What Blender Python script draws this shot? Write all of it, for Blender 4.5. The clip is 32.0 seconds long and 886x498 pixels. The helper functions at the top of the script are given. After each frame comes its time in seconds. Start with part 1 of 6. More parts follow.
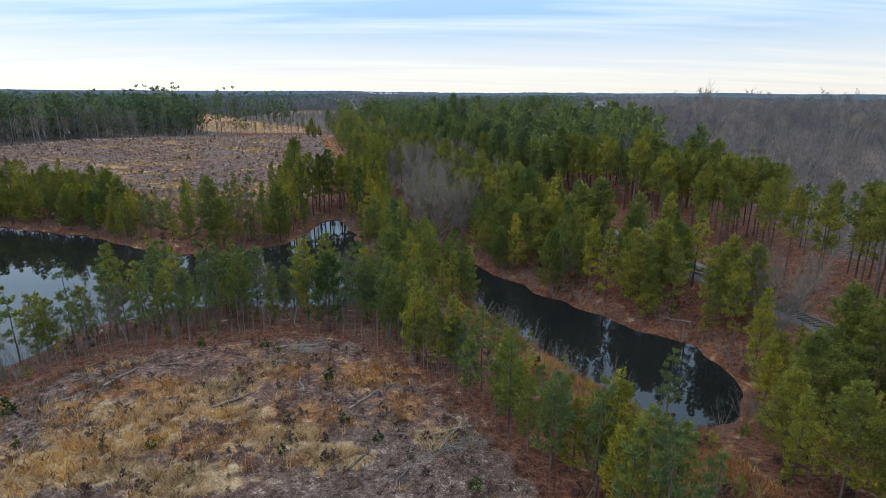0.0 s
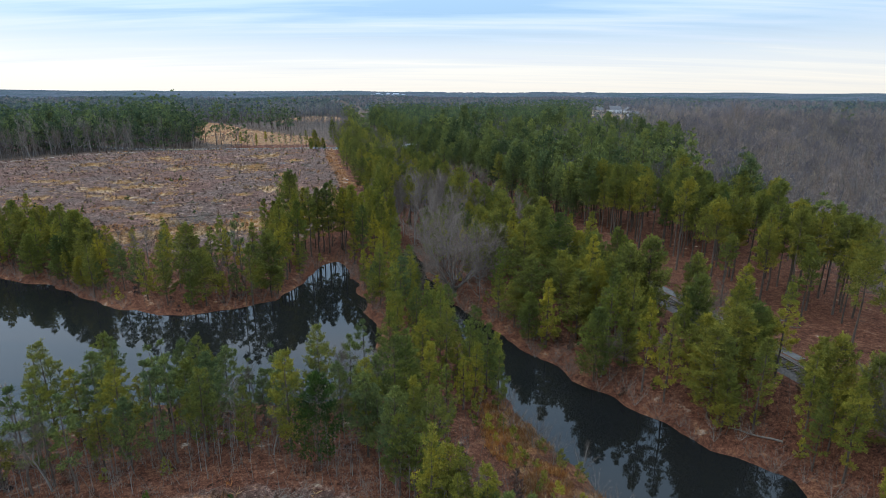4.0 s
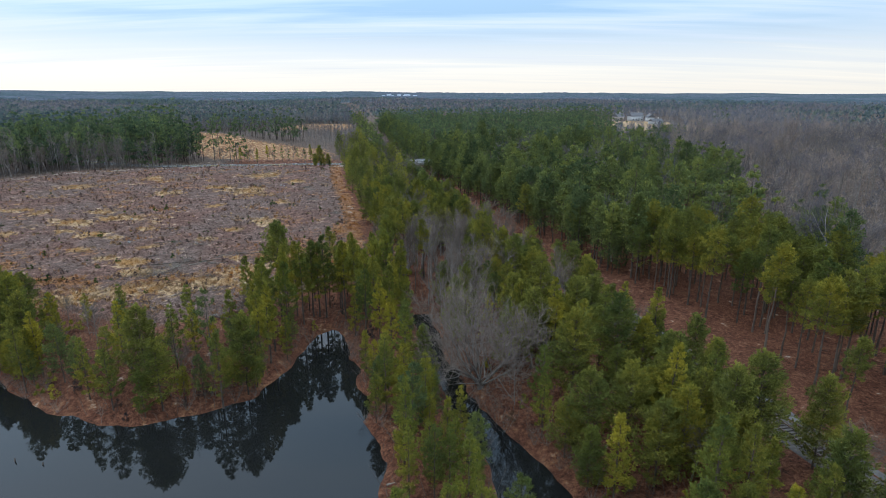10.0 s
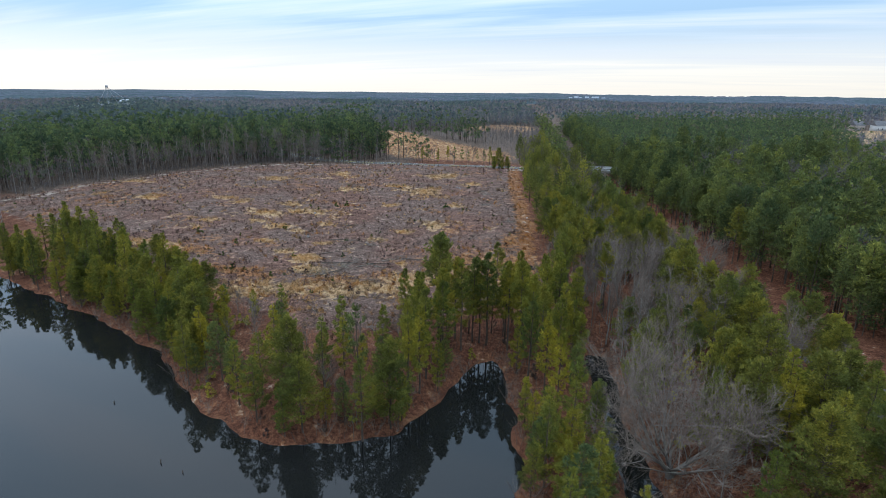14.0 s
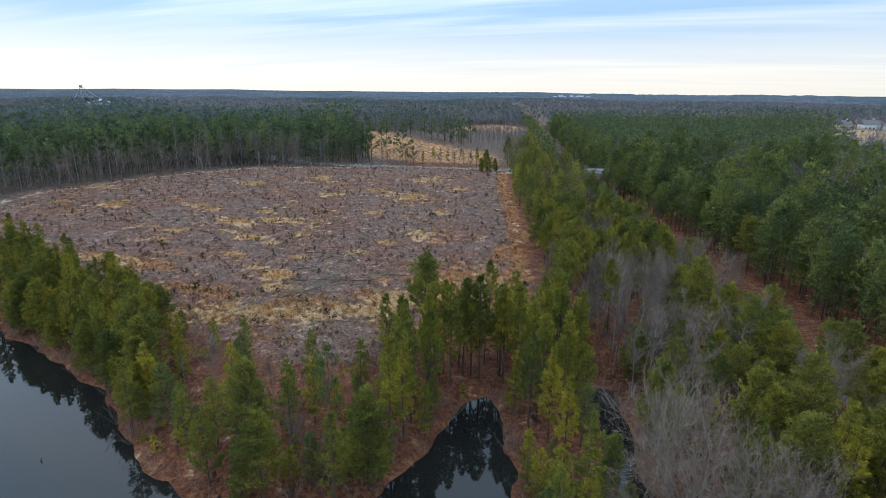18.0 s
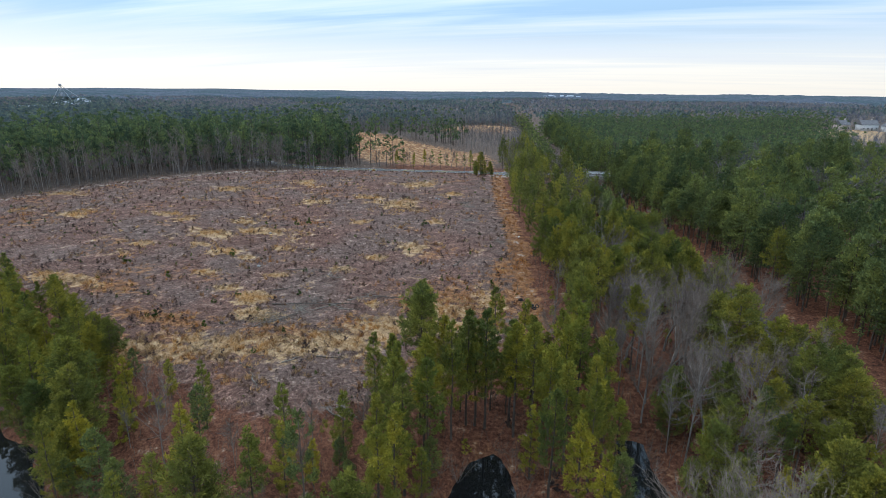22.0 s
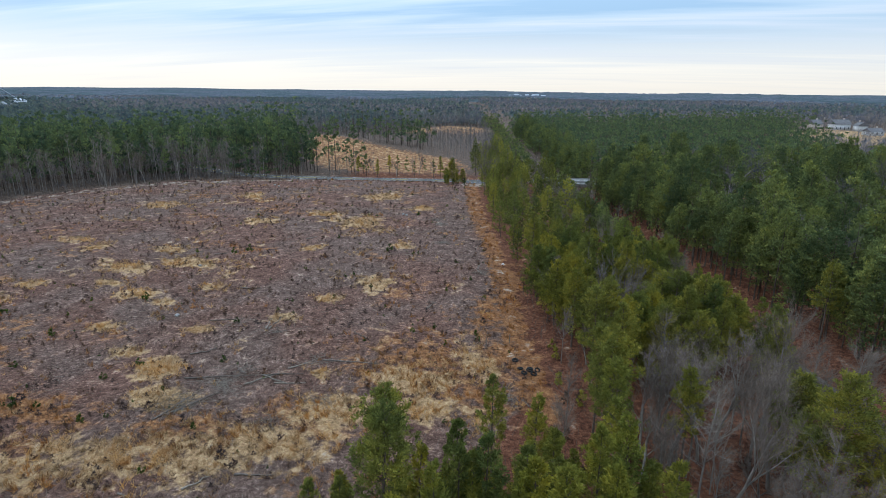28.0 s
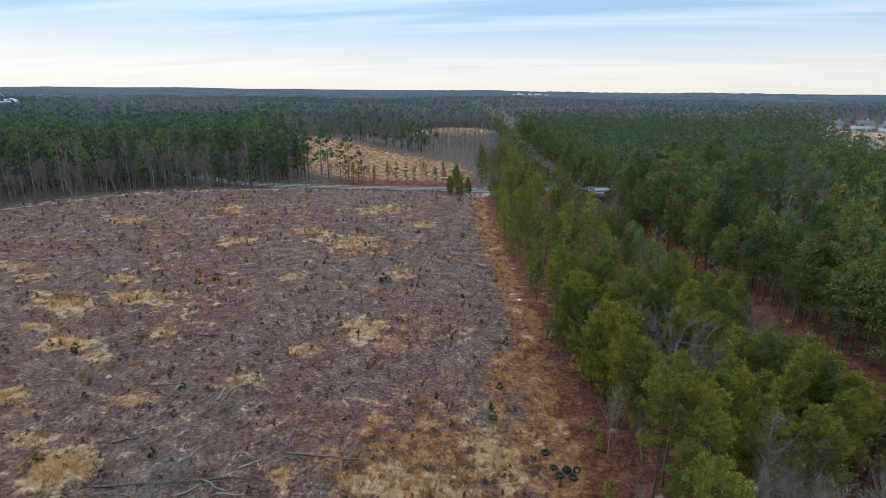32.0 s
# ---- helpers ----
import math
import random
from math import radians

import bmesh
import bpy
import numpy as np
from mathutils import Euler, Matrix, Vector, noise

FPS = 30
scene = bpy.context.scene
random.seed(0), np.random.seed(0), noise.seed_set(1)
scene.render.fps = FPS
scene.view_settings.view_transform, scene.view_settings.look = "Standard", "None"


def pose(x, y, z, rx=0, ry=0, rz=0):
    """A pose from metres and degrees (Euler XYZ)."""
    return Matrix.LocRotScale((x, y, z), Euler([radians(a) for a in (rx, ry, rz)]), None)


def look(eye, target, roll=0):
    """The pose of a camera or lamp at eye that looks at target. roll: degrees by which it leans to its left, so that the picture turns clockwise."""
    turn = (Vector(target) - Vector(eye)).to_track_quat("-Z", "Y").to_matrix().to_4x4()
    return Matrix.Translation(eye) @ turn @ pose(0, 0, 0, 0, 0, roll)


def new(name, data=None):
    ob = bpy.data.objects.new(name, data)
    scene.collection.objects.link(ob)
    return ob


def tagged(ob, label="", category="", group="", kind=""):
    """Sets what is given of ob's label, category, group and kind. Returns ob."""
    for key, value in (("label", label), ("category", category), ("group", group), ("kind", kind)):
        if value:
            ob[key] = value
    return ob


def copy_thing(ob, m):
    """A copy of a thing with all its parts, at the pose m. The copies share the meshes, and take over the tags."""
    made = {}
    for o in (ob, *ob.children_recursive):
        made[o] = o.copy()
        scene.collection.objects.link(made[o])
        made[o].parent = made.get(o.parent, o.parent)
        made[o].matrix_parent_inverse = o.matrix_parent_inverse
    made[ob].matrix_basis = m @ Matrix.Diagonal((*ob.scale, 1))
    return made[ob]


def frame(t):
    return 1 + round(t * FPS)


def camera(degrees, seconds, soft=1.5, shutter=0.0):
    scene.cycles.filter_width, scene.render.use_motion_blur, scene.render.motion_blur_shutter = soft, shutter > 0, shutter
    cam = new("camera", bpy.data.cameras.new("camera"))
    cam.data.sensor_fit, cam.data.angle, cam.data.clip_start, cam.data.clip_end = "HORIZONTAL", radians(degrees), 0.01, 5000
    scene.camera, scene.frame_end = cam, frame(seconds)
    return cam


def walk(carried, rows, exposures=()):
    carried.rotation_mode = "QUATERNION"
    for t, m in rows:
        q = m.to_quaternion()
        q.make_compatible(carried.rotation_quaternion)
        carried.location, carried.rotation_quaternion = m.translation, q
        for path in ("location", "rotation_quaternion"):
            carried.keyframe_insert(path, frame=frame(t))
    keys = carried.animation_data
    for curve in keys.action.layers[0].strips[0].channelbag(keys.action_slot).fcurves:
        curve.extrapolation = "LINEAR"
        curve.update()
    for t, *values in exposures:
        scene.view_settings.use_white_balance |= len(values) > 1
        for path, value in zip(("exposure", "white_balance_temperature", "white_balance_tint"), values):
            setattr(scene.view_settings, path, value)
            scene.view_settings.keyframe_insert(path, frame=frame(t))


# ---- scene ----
cam = camera(77.3, 32.0, soft=0.85)
METRES, EYE, TILT, LEAN, TURN = 140.0, 31.7, -15.9, -0.3, 0.0
ROWS = [
    (0.0, 0.0, 0.0, 0.0, 0.0, 0.0, -0.0),
    (0.5, -0.0015, 0.0167, 0.0048, 0.1, -0.01, 0.0),
    (1.0, -0.003, 0.0334, 0.0099, 0.2, -0.0, -0.03),
    (1.5, -0.0044, 0.0491, 0.0182, 0.3, -0.02, -0.05),
    (2.0, -0.0059, 0.0637, 0.0301, 0.4, -0.04, -0.05),
    (2.5, -0.0075, 0.078, 0.0431, 0.47, -0.04, -0.08),
    (3.0, -0.009, 0.0923, 0.0558, 0.55, -0.07, -0.11),
    (3.5, -0.0106, 0.1069, 0.0684, 0.64, -0.09, -0.12),
    (5.5, -0.0178, 0.1634, 0.1114, 0.96, -0.11, -0.15),
    (6.0, -0.0193, 0.1771, 0.1214, 1.05, -0.12, -0.2),
    (6.5, -0.0208, 0.191, 0.1312, 1.15, -0.12, -0.2),
    (7.0, -0.0221, 0.2048, 0.1419, 1.22, -0.14, -0.22),
    (7.5, -0.0232, 0.219, 0.1513, 1.32, -0.15, -0.24),
    (8.0, -0.0246, 0.2344, 0.1564, 1.4, -0.13, -0.29),
    (8.5, -0.026, 0.2494, 0.1611, 1.5, -0.14, -0.32),
    (9.0, -0.0273, 0.2643, 0.1654, 1.61, -0.13, -0.36),
    (9.5, -0.0288, 0.2783, 0.1696, 1.69, -0.14, -0.37),
    (10.0, -0.0299, 0.2917, 0.1735, 1.78, -0.13, -0.38),
    (10.5, -0.0315, 0.3048, 0.1769, 2.58, -0.14, -0.62),
    (11.0, -0.0329, 0.3178, 0.1802, 3.86, -0.14, -0.99),
    (11.5, -0.0347, 0.3307, 0.1837, 5.2, -0.14, -1.39),
    (12.0, -0.0376, 0.3437, 0.1872, 7.78, -0.2, -2.17),
    (12.5, -0.0405, 0.3571, 0.1905, 11.96, -0.37, -3.44),
    (13.0, -0.0437, 0.3707, 0.1936, 16.41, -0.64, -4.8),
    (13.5, -0.0468, 0.3833, 0.1968, 18.39, -0.8, -5.38),
    (14.0, -0.0504, 0.395, 0.1999, 19.45, -0.9, -5.68),
    (14.5, -0.0544, 0.406, 0.203, 20.09, -0.95, -5.86),
    (16.5, -0.0695, 0.4449, 0.2153, 18.08, -0.85, -5.25),
    (17.0, -0.0732, 0.4541, 0.2178, 17.97, -0.85, -5.23),
    (17.5, -0.0768, 0.4633, 0.2205, 17.94, -0.85, -5.22),
    (18.0, -0.0803, 0.4728, 0.2231, 17.98, -0.85, -5.22),
    (18.5, -0.0844, 0.4832, 0.2259, 18.0, -0.86, -5.26),
    (19.0, -0.0885, 0.4942, 0.229, 18.06, -0.88, -5.27),
    (19.5, -0.0932, 0.5052, 0.2319, 18.36, -0.9, -5.38),
    (20.0, -0.098, 0.5165, 0.2349, 18.77, -0.95, -5.48),
    (20.5, -0.1028, 0.5279, 0.238, 18.81, -0.93, -5.52),
    (21.0, -0.1089, 0.539, 0.2413, 17.17, -0.81, -5.05),
    (21.5, -0.1148, 0.551, 0.2448, 16.99, -0.8, -5.01),
    (22.0, -0.1205, 0.5636, 0.2483, 16.95, -0.81, -4.99),
    (22.5, -0.1264, 0.5765, 0.2518, 16.91, -0.82, -4.97),
    (23.0, -0.1322, 0.5897, 0.2555, 16.88, -0.85, -4.97),
    (23.5, -0.1374, 0.6035, 0.2593, 16.9, -0.85, -4.99),
    (24.0, -0.1425, 0.6173, 0.2634, 16.03, -0.78, -4.73),
    (24.5, -0.1476, 0.6314, 0.2675, 14.92, -0.72, -4.4),
    (25.0, -0.1524, 0.6461, 0.2718, 14.36, -0.68, -4.23),
    (25.5, -0.1569, 0.6611, 0.2762, 14.05, -0.67, -4.14),
    (27.5, -0.1767, 0.7227, 0.294, 13.6, -0.61, -4.03),
    (28.0, -0.1812, 0.7388, 0.2988, 13.57, -0.64, -4.04),
    (28.5, -0.1859, 0.7553, 0.3036, 13.56, -0.61, -4.04),
    (29.0, -0.1909, 0.7729, 0.3086, 13.57, -0.62, -4.04),
    (29.5, -0.1961, 0.7916, 0.3141, 13.59, -0.64, -4.04),
    (30.0, -0.2014, 0.811, 0.3195, 13.62, -0.66, -4.03),
    (30.5, -0.207, 0.8307, 0.325, 13.65, -0.65, -4.06),
    (31.0, -0.2126, 0.8509, 0.3307, 13.7, -0.67, -4.05),
    (31.5, -0.2185, 0.871, 0.3363, 13.72, -0.68, -4.06),
    (32.0, -0.2244, 0.8908, 0.342, 13.76, -0.7, -4.07),
]
walk(cam, [(t, pose(0, 0, EYE, TILT, LEAN, TURN) @ pose(METRES * x, METRES * y, METRES * z, 90 + pitch, roll, yaw)) for t, x, y, z, yaw, pitch, roll in ROWS],
     [(0.0, 0.05, 6150, 10), (25.0, 0.05, 6150, 10), (29.0, -0.04, 6150, 10), (32.0, -0.06, 6150, 10)])

# ---- light ----
world = bpy.data.worlds.new("world")
scene.world = world
world.use_nodes = True
SUN_ELEV, SUN_TURN = 34.0, -105.0


def build_sky():
    nt = world.node_tree
    nt.nodes.clear()
    N, L = nt.nodes.new, nt.links.new
    out, bg = N("ShaderNodeOutputWorld"), N("ShaderNodeBackground")
    sky = N("ShaderNodeTexSky")
    sky.sky_type, sky.sun_disc = "NISHITA", False
    sky.sun_elevation, sky.sun_rotation = radians(SUN_ELEV), radians(SUN_TURN)
    dim = N("ShaderNodeVectorMath")
    dim.operation = "SCALE"
    dim.inputs["Scale"].default_value = 0.10
    L(sky.outputs[0], dim.inputs[0])
    co, sep = N("ShaderNodeTexCoord"), N("ShaderNodeSeparateXYZ")
    L(co.outputs["Generated"], sep.inputs[0])
    # the cloud deck: the view direction laid onto a flat layer
    lift = N("ShaderNodeMath")
    lift.operation = "ADD"
    lift.inputs[1].default_value = 0.075
    L(sep.outputs["Z"], lift.inputs[0])
    low = N("ShaderNodeMath")
    low.operation = "MAXIMUM"
    low.inputs[1].default_value = 0.03
    L(lift.outputs[0], low.inputs[0])
    flat = N("ShaderNodeVectorMath")
    flat.operation = "DIVIDE"
    comb = N("ShaderNodeCombineXYZ")
    for i in range(3):
        L(low.outputs[0], comb.inputs[i])
    L(co.outputs["Generated"], flat.inputs[0])
    L(comb.outputs[0], flat.inputs[1])
    mp = N("ShaderNodeMapping")
    mp.inputs["Rotation"].default_value = (0, 0, radians(-12))
    mp.inputs["Scale"].default_value = (0.17, 0.95, 0.0)
    L(flat.outputs[0], mp.inputs[0])
    noi = N("ShaderNodeTexNoise")
    noi.inputs["Scale"].default_value = 1.7
    noi.inputs["Detail"].default_value = 7.0
    noi.inputs["Roughness"].default_value = 0.52
    noi.inputs["Distortion"].default_value = 0.35
    L(mp.outputs[0], noi.inputs["Vector"])
    cr = N("ShaderNodeValToRGB")
    cr.color_ramp.elements[0].position, cr.color_ramp.elements[0].color = 0.36, (0.40, 0.60, 0.82, 1)
    cr.color_ramp.elements[1].position, cr.color_ramp.elements[1].color = 0.63, (0.74, 0.84, 0.96, 1)
    mid = cr.color_ramp.elements.new(0.48)
    mid.color = (0.56, 0.73, 0.90, 1)
    L(noi.outputs["Fac"], cr.inputs[0])
    # the bright warm gap below the deck, along the horizon
    gap = N("ShaderNodeValToRGB")
    e = gap.color_ramp.elements
    e[0].position, e[0].color = 0.0, (0, 0, 0, 1)
    e[1].position, e[1].color = 0.115, (1, 1, 1, 1)
    gap.color_ramp.interpolation = "EASE"
    wob = N("ShaderNodeMath")
    wob.operation = "MULTIPLY_ADD"
    wob.inputs[1].default_value = 0.10
    L(noi.outputs["Fac"], wob.inputs[0])
    L(sep.outputs["Z"], wob.inputs[2])
    off = N("ShaderNodeMath")
    off.operation = "SUBTRACT"
    off.inputs[1].default_value = 0.045
    L(wob.outputs[0], off.inputs[0])
    L(off.outputs[0], gap.inputs[0])
    hor = N("ShaderNodeMix")
    hor.data_type = "RGBA"
    hor.inputs["A"].default_value = (1.30, 1.22, 1.08, 1)
    L(gap.outputs[0], hor.inputs["Factor"])
    L(cr.outputs[0], hor.inputs["B"])
    cover = N("ShaderNodeMix")
    cover.data_type = "RGBA"
    cover.inputs["Factor"].default_value = 0.90
    L(dim.outputs[0], cover.inputs["A"])
    L(hor.outputs["Result"], cover.inputs["B"])
    # an overcast sky is brightest overhead
    rise = N("ShaderNodeMath")
    rise.operation = "MULTIPLY_ADD"
    rise.inputs[1].default_value, rise.inputs[2].default_value = 2.7, 0.84
    top = N("ShaderNodeMath")
    top.operation = "MAXIMUM"
    top.inputs[1].default_value = 0.0
    L(sep.outputs["Z"], top.inputs[0])
    L(top.outputs[0], rise.inputs[0])
    full = N("ShaderNodeVectorMath")
    full.operation = "SCALE"
    L(cover.outputs["Result"], full.inputs[0])
    west = N("ShaderNodeMath")
    west.operation = "MULTIPLY_ADD"
    west.inputs[1].default_value, west.inputs[2].default_value = -0.10, 0.97
    L(sep.outputs["X"], west.inputs[0])
    both = N("ShaderNodeMath")
    both.operation = "MULTIPLY"
    L(rise.outputs[0], both.inputs[0])
    L(west.outputs[0], both.inputs[1])
    L(both.outputs[0], full.inputs["Scale"])
    L(full.outputs[0], bg.inputs["Color"])
    bg.inputs["Strength"].default_value = 1.0
    L(bg.outputs[0], out.inputs[0])


build_sky()
sun = new("sun", bpy.data.lights.new("sun", "SUN"))
sun.data.energy, sun.data.angle, sun.data.color = 0.7, radians(25), (1.0, 0.94, 0.86)
sun.matrix_world = look((-300, -80, 210), (0, 0, 0))

# ---- materials ----


class Mat:
    """A node material with a Principled shader; the helpers add nodes to it."""

    def __init__(self, name, rough=0.8, spec=0.3, metal=0.0):
        self.m = bpy.data.materials.new(name)
        self.m.use_nodes = True
        self.nt = self.m.node_tree
        self.b = self.nt.nodes["Principled BSDF"]
        self.b.inputs["Roughness"].default_value = rough
        self.b.inputs["Specular IOR Level"].default_value = spec
        self.b.inputs["Metallic"].default_value = metal
        self.pos = None

    def n(self, kind, **kw):
        node = self.nt.nodes.new(kind)
        for k, v in kw.items():
            node.inputs[k.replace("_", " ")].default_value = v
        return node

    def link(self, a, b):
        self.nt.links.new(a, b)

    def noise(self, scale, detail=4.0, rough=0.55, stretch=None):
        if self.pos is None:
            self.pos = self.n("ShaderNodeTexCoord").outputs["Object"]
        v = self.pos
        if stretch:
            mp = self.n("ShaderNodeMapping", Scale=stretch)
            self.link(v, mp.inputs[0])
            v = mp.outputs[0]
        t = self.n("ShaderNodeTexNoise", Scale=scale, Detail=detail, Roughness=rough)
        self.link(v, t.inputs["Vector"])
        return t.outputs["Fac"]

    def ramp(self, fac, stops):
        r = self.n("ShaderNodeValToRGB")
        el = r.color_ramp.elements
        while len(el) < len(stops):
            el.new(0.5)
        for e, (p, c) in zip(el, stops):
            e.position = p
            e.color = (*c, 1) if len(c) == 3 else c
        self.link(fac, r.inputs[0])
        return r.outputs[0]

    def mask(self, fac, a, b):
        r = self.n("ShaderNodeMapRange", From_Min=a, From_Max=b)
        r.interpolation_type = "SMOOTHSTEP"
        self.link(fac, r.inputs[0])
        return r.outputs[0]

    def mix(self, fac, a, b, mode="MIX"):
        x = self.n("ShaderNodeMix")
        x.data_type, x.blend_type = "RGBA", mode
        for sock, v in ((x.inputs["Factor"], fac), (x.inputs["A"], a), (x.inputs["B"], b)):
            if isinstance(v, (int, float)):
                sock.default_value = v
            elif isinstance(v, tuple):
                sock.default_value = (*v, 1)
            else:
                self.link(v, sock)
        return x.outputs["Result"]

    def math(self, op, a, b=0.0):
        x = self.n("ShaderNodeMath")
        x.operation = op
        for sock, v in zip(x.inputs, (a, b)):
            if isinstance(v, (int, float)):
                sock.default_value = v
            else:
                self.link(v, sock)
        return x.outputs[0]

    def attr(self, name):
        a = self.n("ShaderNodeAttribute")
        a.attribute_name = name
        return a

    def color(self, c):
        if isinstance(c, tuple):
            self.b.inputs["Base Color"].default_value = (*c, 1)
        else:
            self.link(c, self.b.inputs["Base Color"])
        return self

    def bump(self, h, dist=0.05, strength=0.6):
        b = self.n("ShaderNodeBump", Strength=strength, Distance=dist)
        self.link(h, b.inputs["Height"])
        self.link(b.outputs[0], self.b.inputs["Normal"])
        return self


def leaf_material(name, dark, light, tint, rough=0.7, single=True):
    """Foliage: varies leaf by leaf and, for single trees, tree by tree."""
    M = Mat(name, rough, 0.08)
    info, geo = M.n("ShaderNodeObjectInfo"), M.n("ShaderNodeNewGeometry")
    leaf = M.ramp(geo.outputs["Random Per Island"], [(0.0, dark), (0.3, light), (0.8, light), (1.0, tint)])
    tree = M.ramp(info.outputs["Random"], [(0.0, (0.66, 0.78, 0.9)), (0.5, (1.0, 1.0, 1.0)), (1.0, (1.20, 1.12, 0.82))])
    world_place = M.n("ShaderNodeTexNoise", Scale=0.19, Detail=1.5)
    M.link(geo.outputs["Position"], world_place.inputs["Vector"])
    big = M.ramp(world_place.outputs["Fac"], [(0.36, (0.70, 0.78, 0.90)), (0.5, (1.0, 1.0, 1.0)), (0.66, (1.28, 1.20, 0.95))])
    col = M.mix(1.0, M.mix(1.0 if single else 0.0, leaf, tree, "MULTIPLY"), big, "MULTIPLY")
    tone = M.ramp(M.math("ADD", M.attr("tone").outputs["Fac"], 0.5), [(0.0, (0.60, 0.66, 0.72)), (0.5, (1.0, 1.0, 1.0)), (1.0, (1.42, 1.34, 1.15))])
    col = M.mix(1.0, col, tone, "MULTIPLY")
    M.color(col)
    thin, both = M.n("ShaderNodeBsdfTranslucent"), M.n("ShaderNodeMixShader")
    M.link(col, thin.inputs["Color"])
    both.inputs[0].default_value = 0.35
    M.link(M.b.outputs[0], both.inputs[1])
    M.link(thin.outputs[0], both.inputs[2])
    M.link(both.outputs[0], M.nt.nodes["Material Output"].inputs["Surface"])
    return M.m


PINE = leaf_material("pine_needles", (0.086, 0.088, 0.020), (0.170, 0.162, 0.033), (0.238, 0.216, 0.050))
YOUNG = leaf_material("young_pine_needles", (0.110, 0.106, 0.020), (0.216, 0.198, 0.034), (0.295, 0.262, 0.052))
# pines beyond the clearing: haze is tinted into the needle colour
HAZED_PINE = leaf_material("hazed_pine_needles", (0.054, 0.074, 0.038), (0.104, 0.134, 0.062), (0.158, 0.188, 0.086), 0.7, False)
MIXED_PINE = leaf_material("green_pine_needles", (0.060, 0.074, 0.028), (0.120, 0.139, 0.047), (0.195, 0.203, 0.066), 0.7, False)
# farthest pines and bare trees: both colours made paler and bluer as haze
HAZY_FAR_PINE = leaf_material("hazy_far_pine_needles", (0.074, 0.094, 0.090), (0.120, 0.146, 0.138), (0.165, 0.188, 0.178), 0.7, False)
HAZY_FAR_BARE = leaf_material("hazy_far_twigs", (0.118, 0.108, 0.118), (0.192, 0.174, 0.184), (0.25, 0.228, 0.236), 0.9, False)
ROSE_TWIGS = leaf_material("rosy_twigs", (0.125, 0.096, 0.093), (0.225, 0.178, 0.170), (0.31, 0.252, 0.242), 0.9, False)
GREY_TWIGS = leaf_material("grey_twigs", (0.078, 0.066, 0.066), (0.144, 0.122, 0.122), (0.205, 0.177, 0.174), 0.9, False)
CEDAR = leaf_material("cedar_leaves", (0.020, 0.038, 0.008), (0.058, 0.085, 0.014), (0.125, 0.145, 0.026))


def bark_material(name, a, b):
    M = Mat(name, 0.9, 0.15)
    info = M.n("ShaderNodeObjectInfo")
    base = M.ramp(M.noise(3.0, 6.0, 0.65, (1, 1, 0.25)), [(0.3, a), (0.7, b)])
    M.color(M.mix(1.0, base, M.ramp(info.outputs["Random"], [(0.0, (0.75, 0.75, 0.75)), (1.0, (1.2, 1.2, 1.2))]), "MULTIPLY"))
    M.bump(M.noise(9.0, 4.0, 0.6, (1, 1, 0.2)), 0.03)
    return M.m


PINE_BARK = bark_material("pine_bark", (0.050, 0.038, 0.030), (0.135, 0.100, 0.078))
GREY_BARK = bark_material("grey_bark", (0.120, 0.100, 0.085), (0.27, 0.232, 0.20))
TWIGS = bark_material("twigs", (0.095, 0.075, 0.061), (0.20, 0.165, 0.137))
OAK_TWIGS = bark_material("tan_twigs", (0.104, 0.077, 0.060), (0.215, 0.166, 0.132))
DARK_WOOD = bark_material("rotting_wood", (0.060, 0.046, 0.038), (0.175, 0.138, 0.112))
PALE_WOOD = bark_material("weathered_wood", (0.112, 0.088, 0.069), (0.265, 0.215, 0.172))


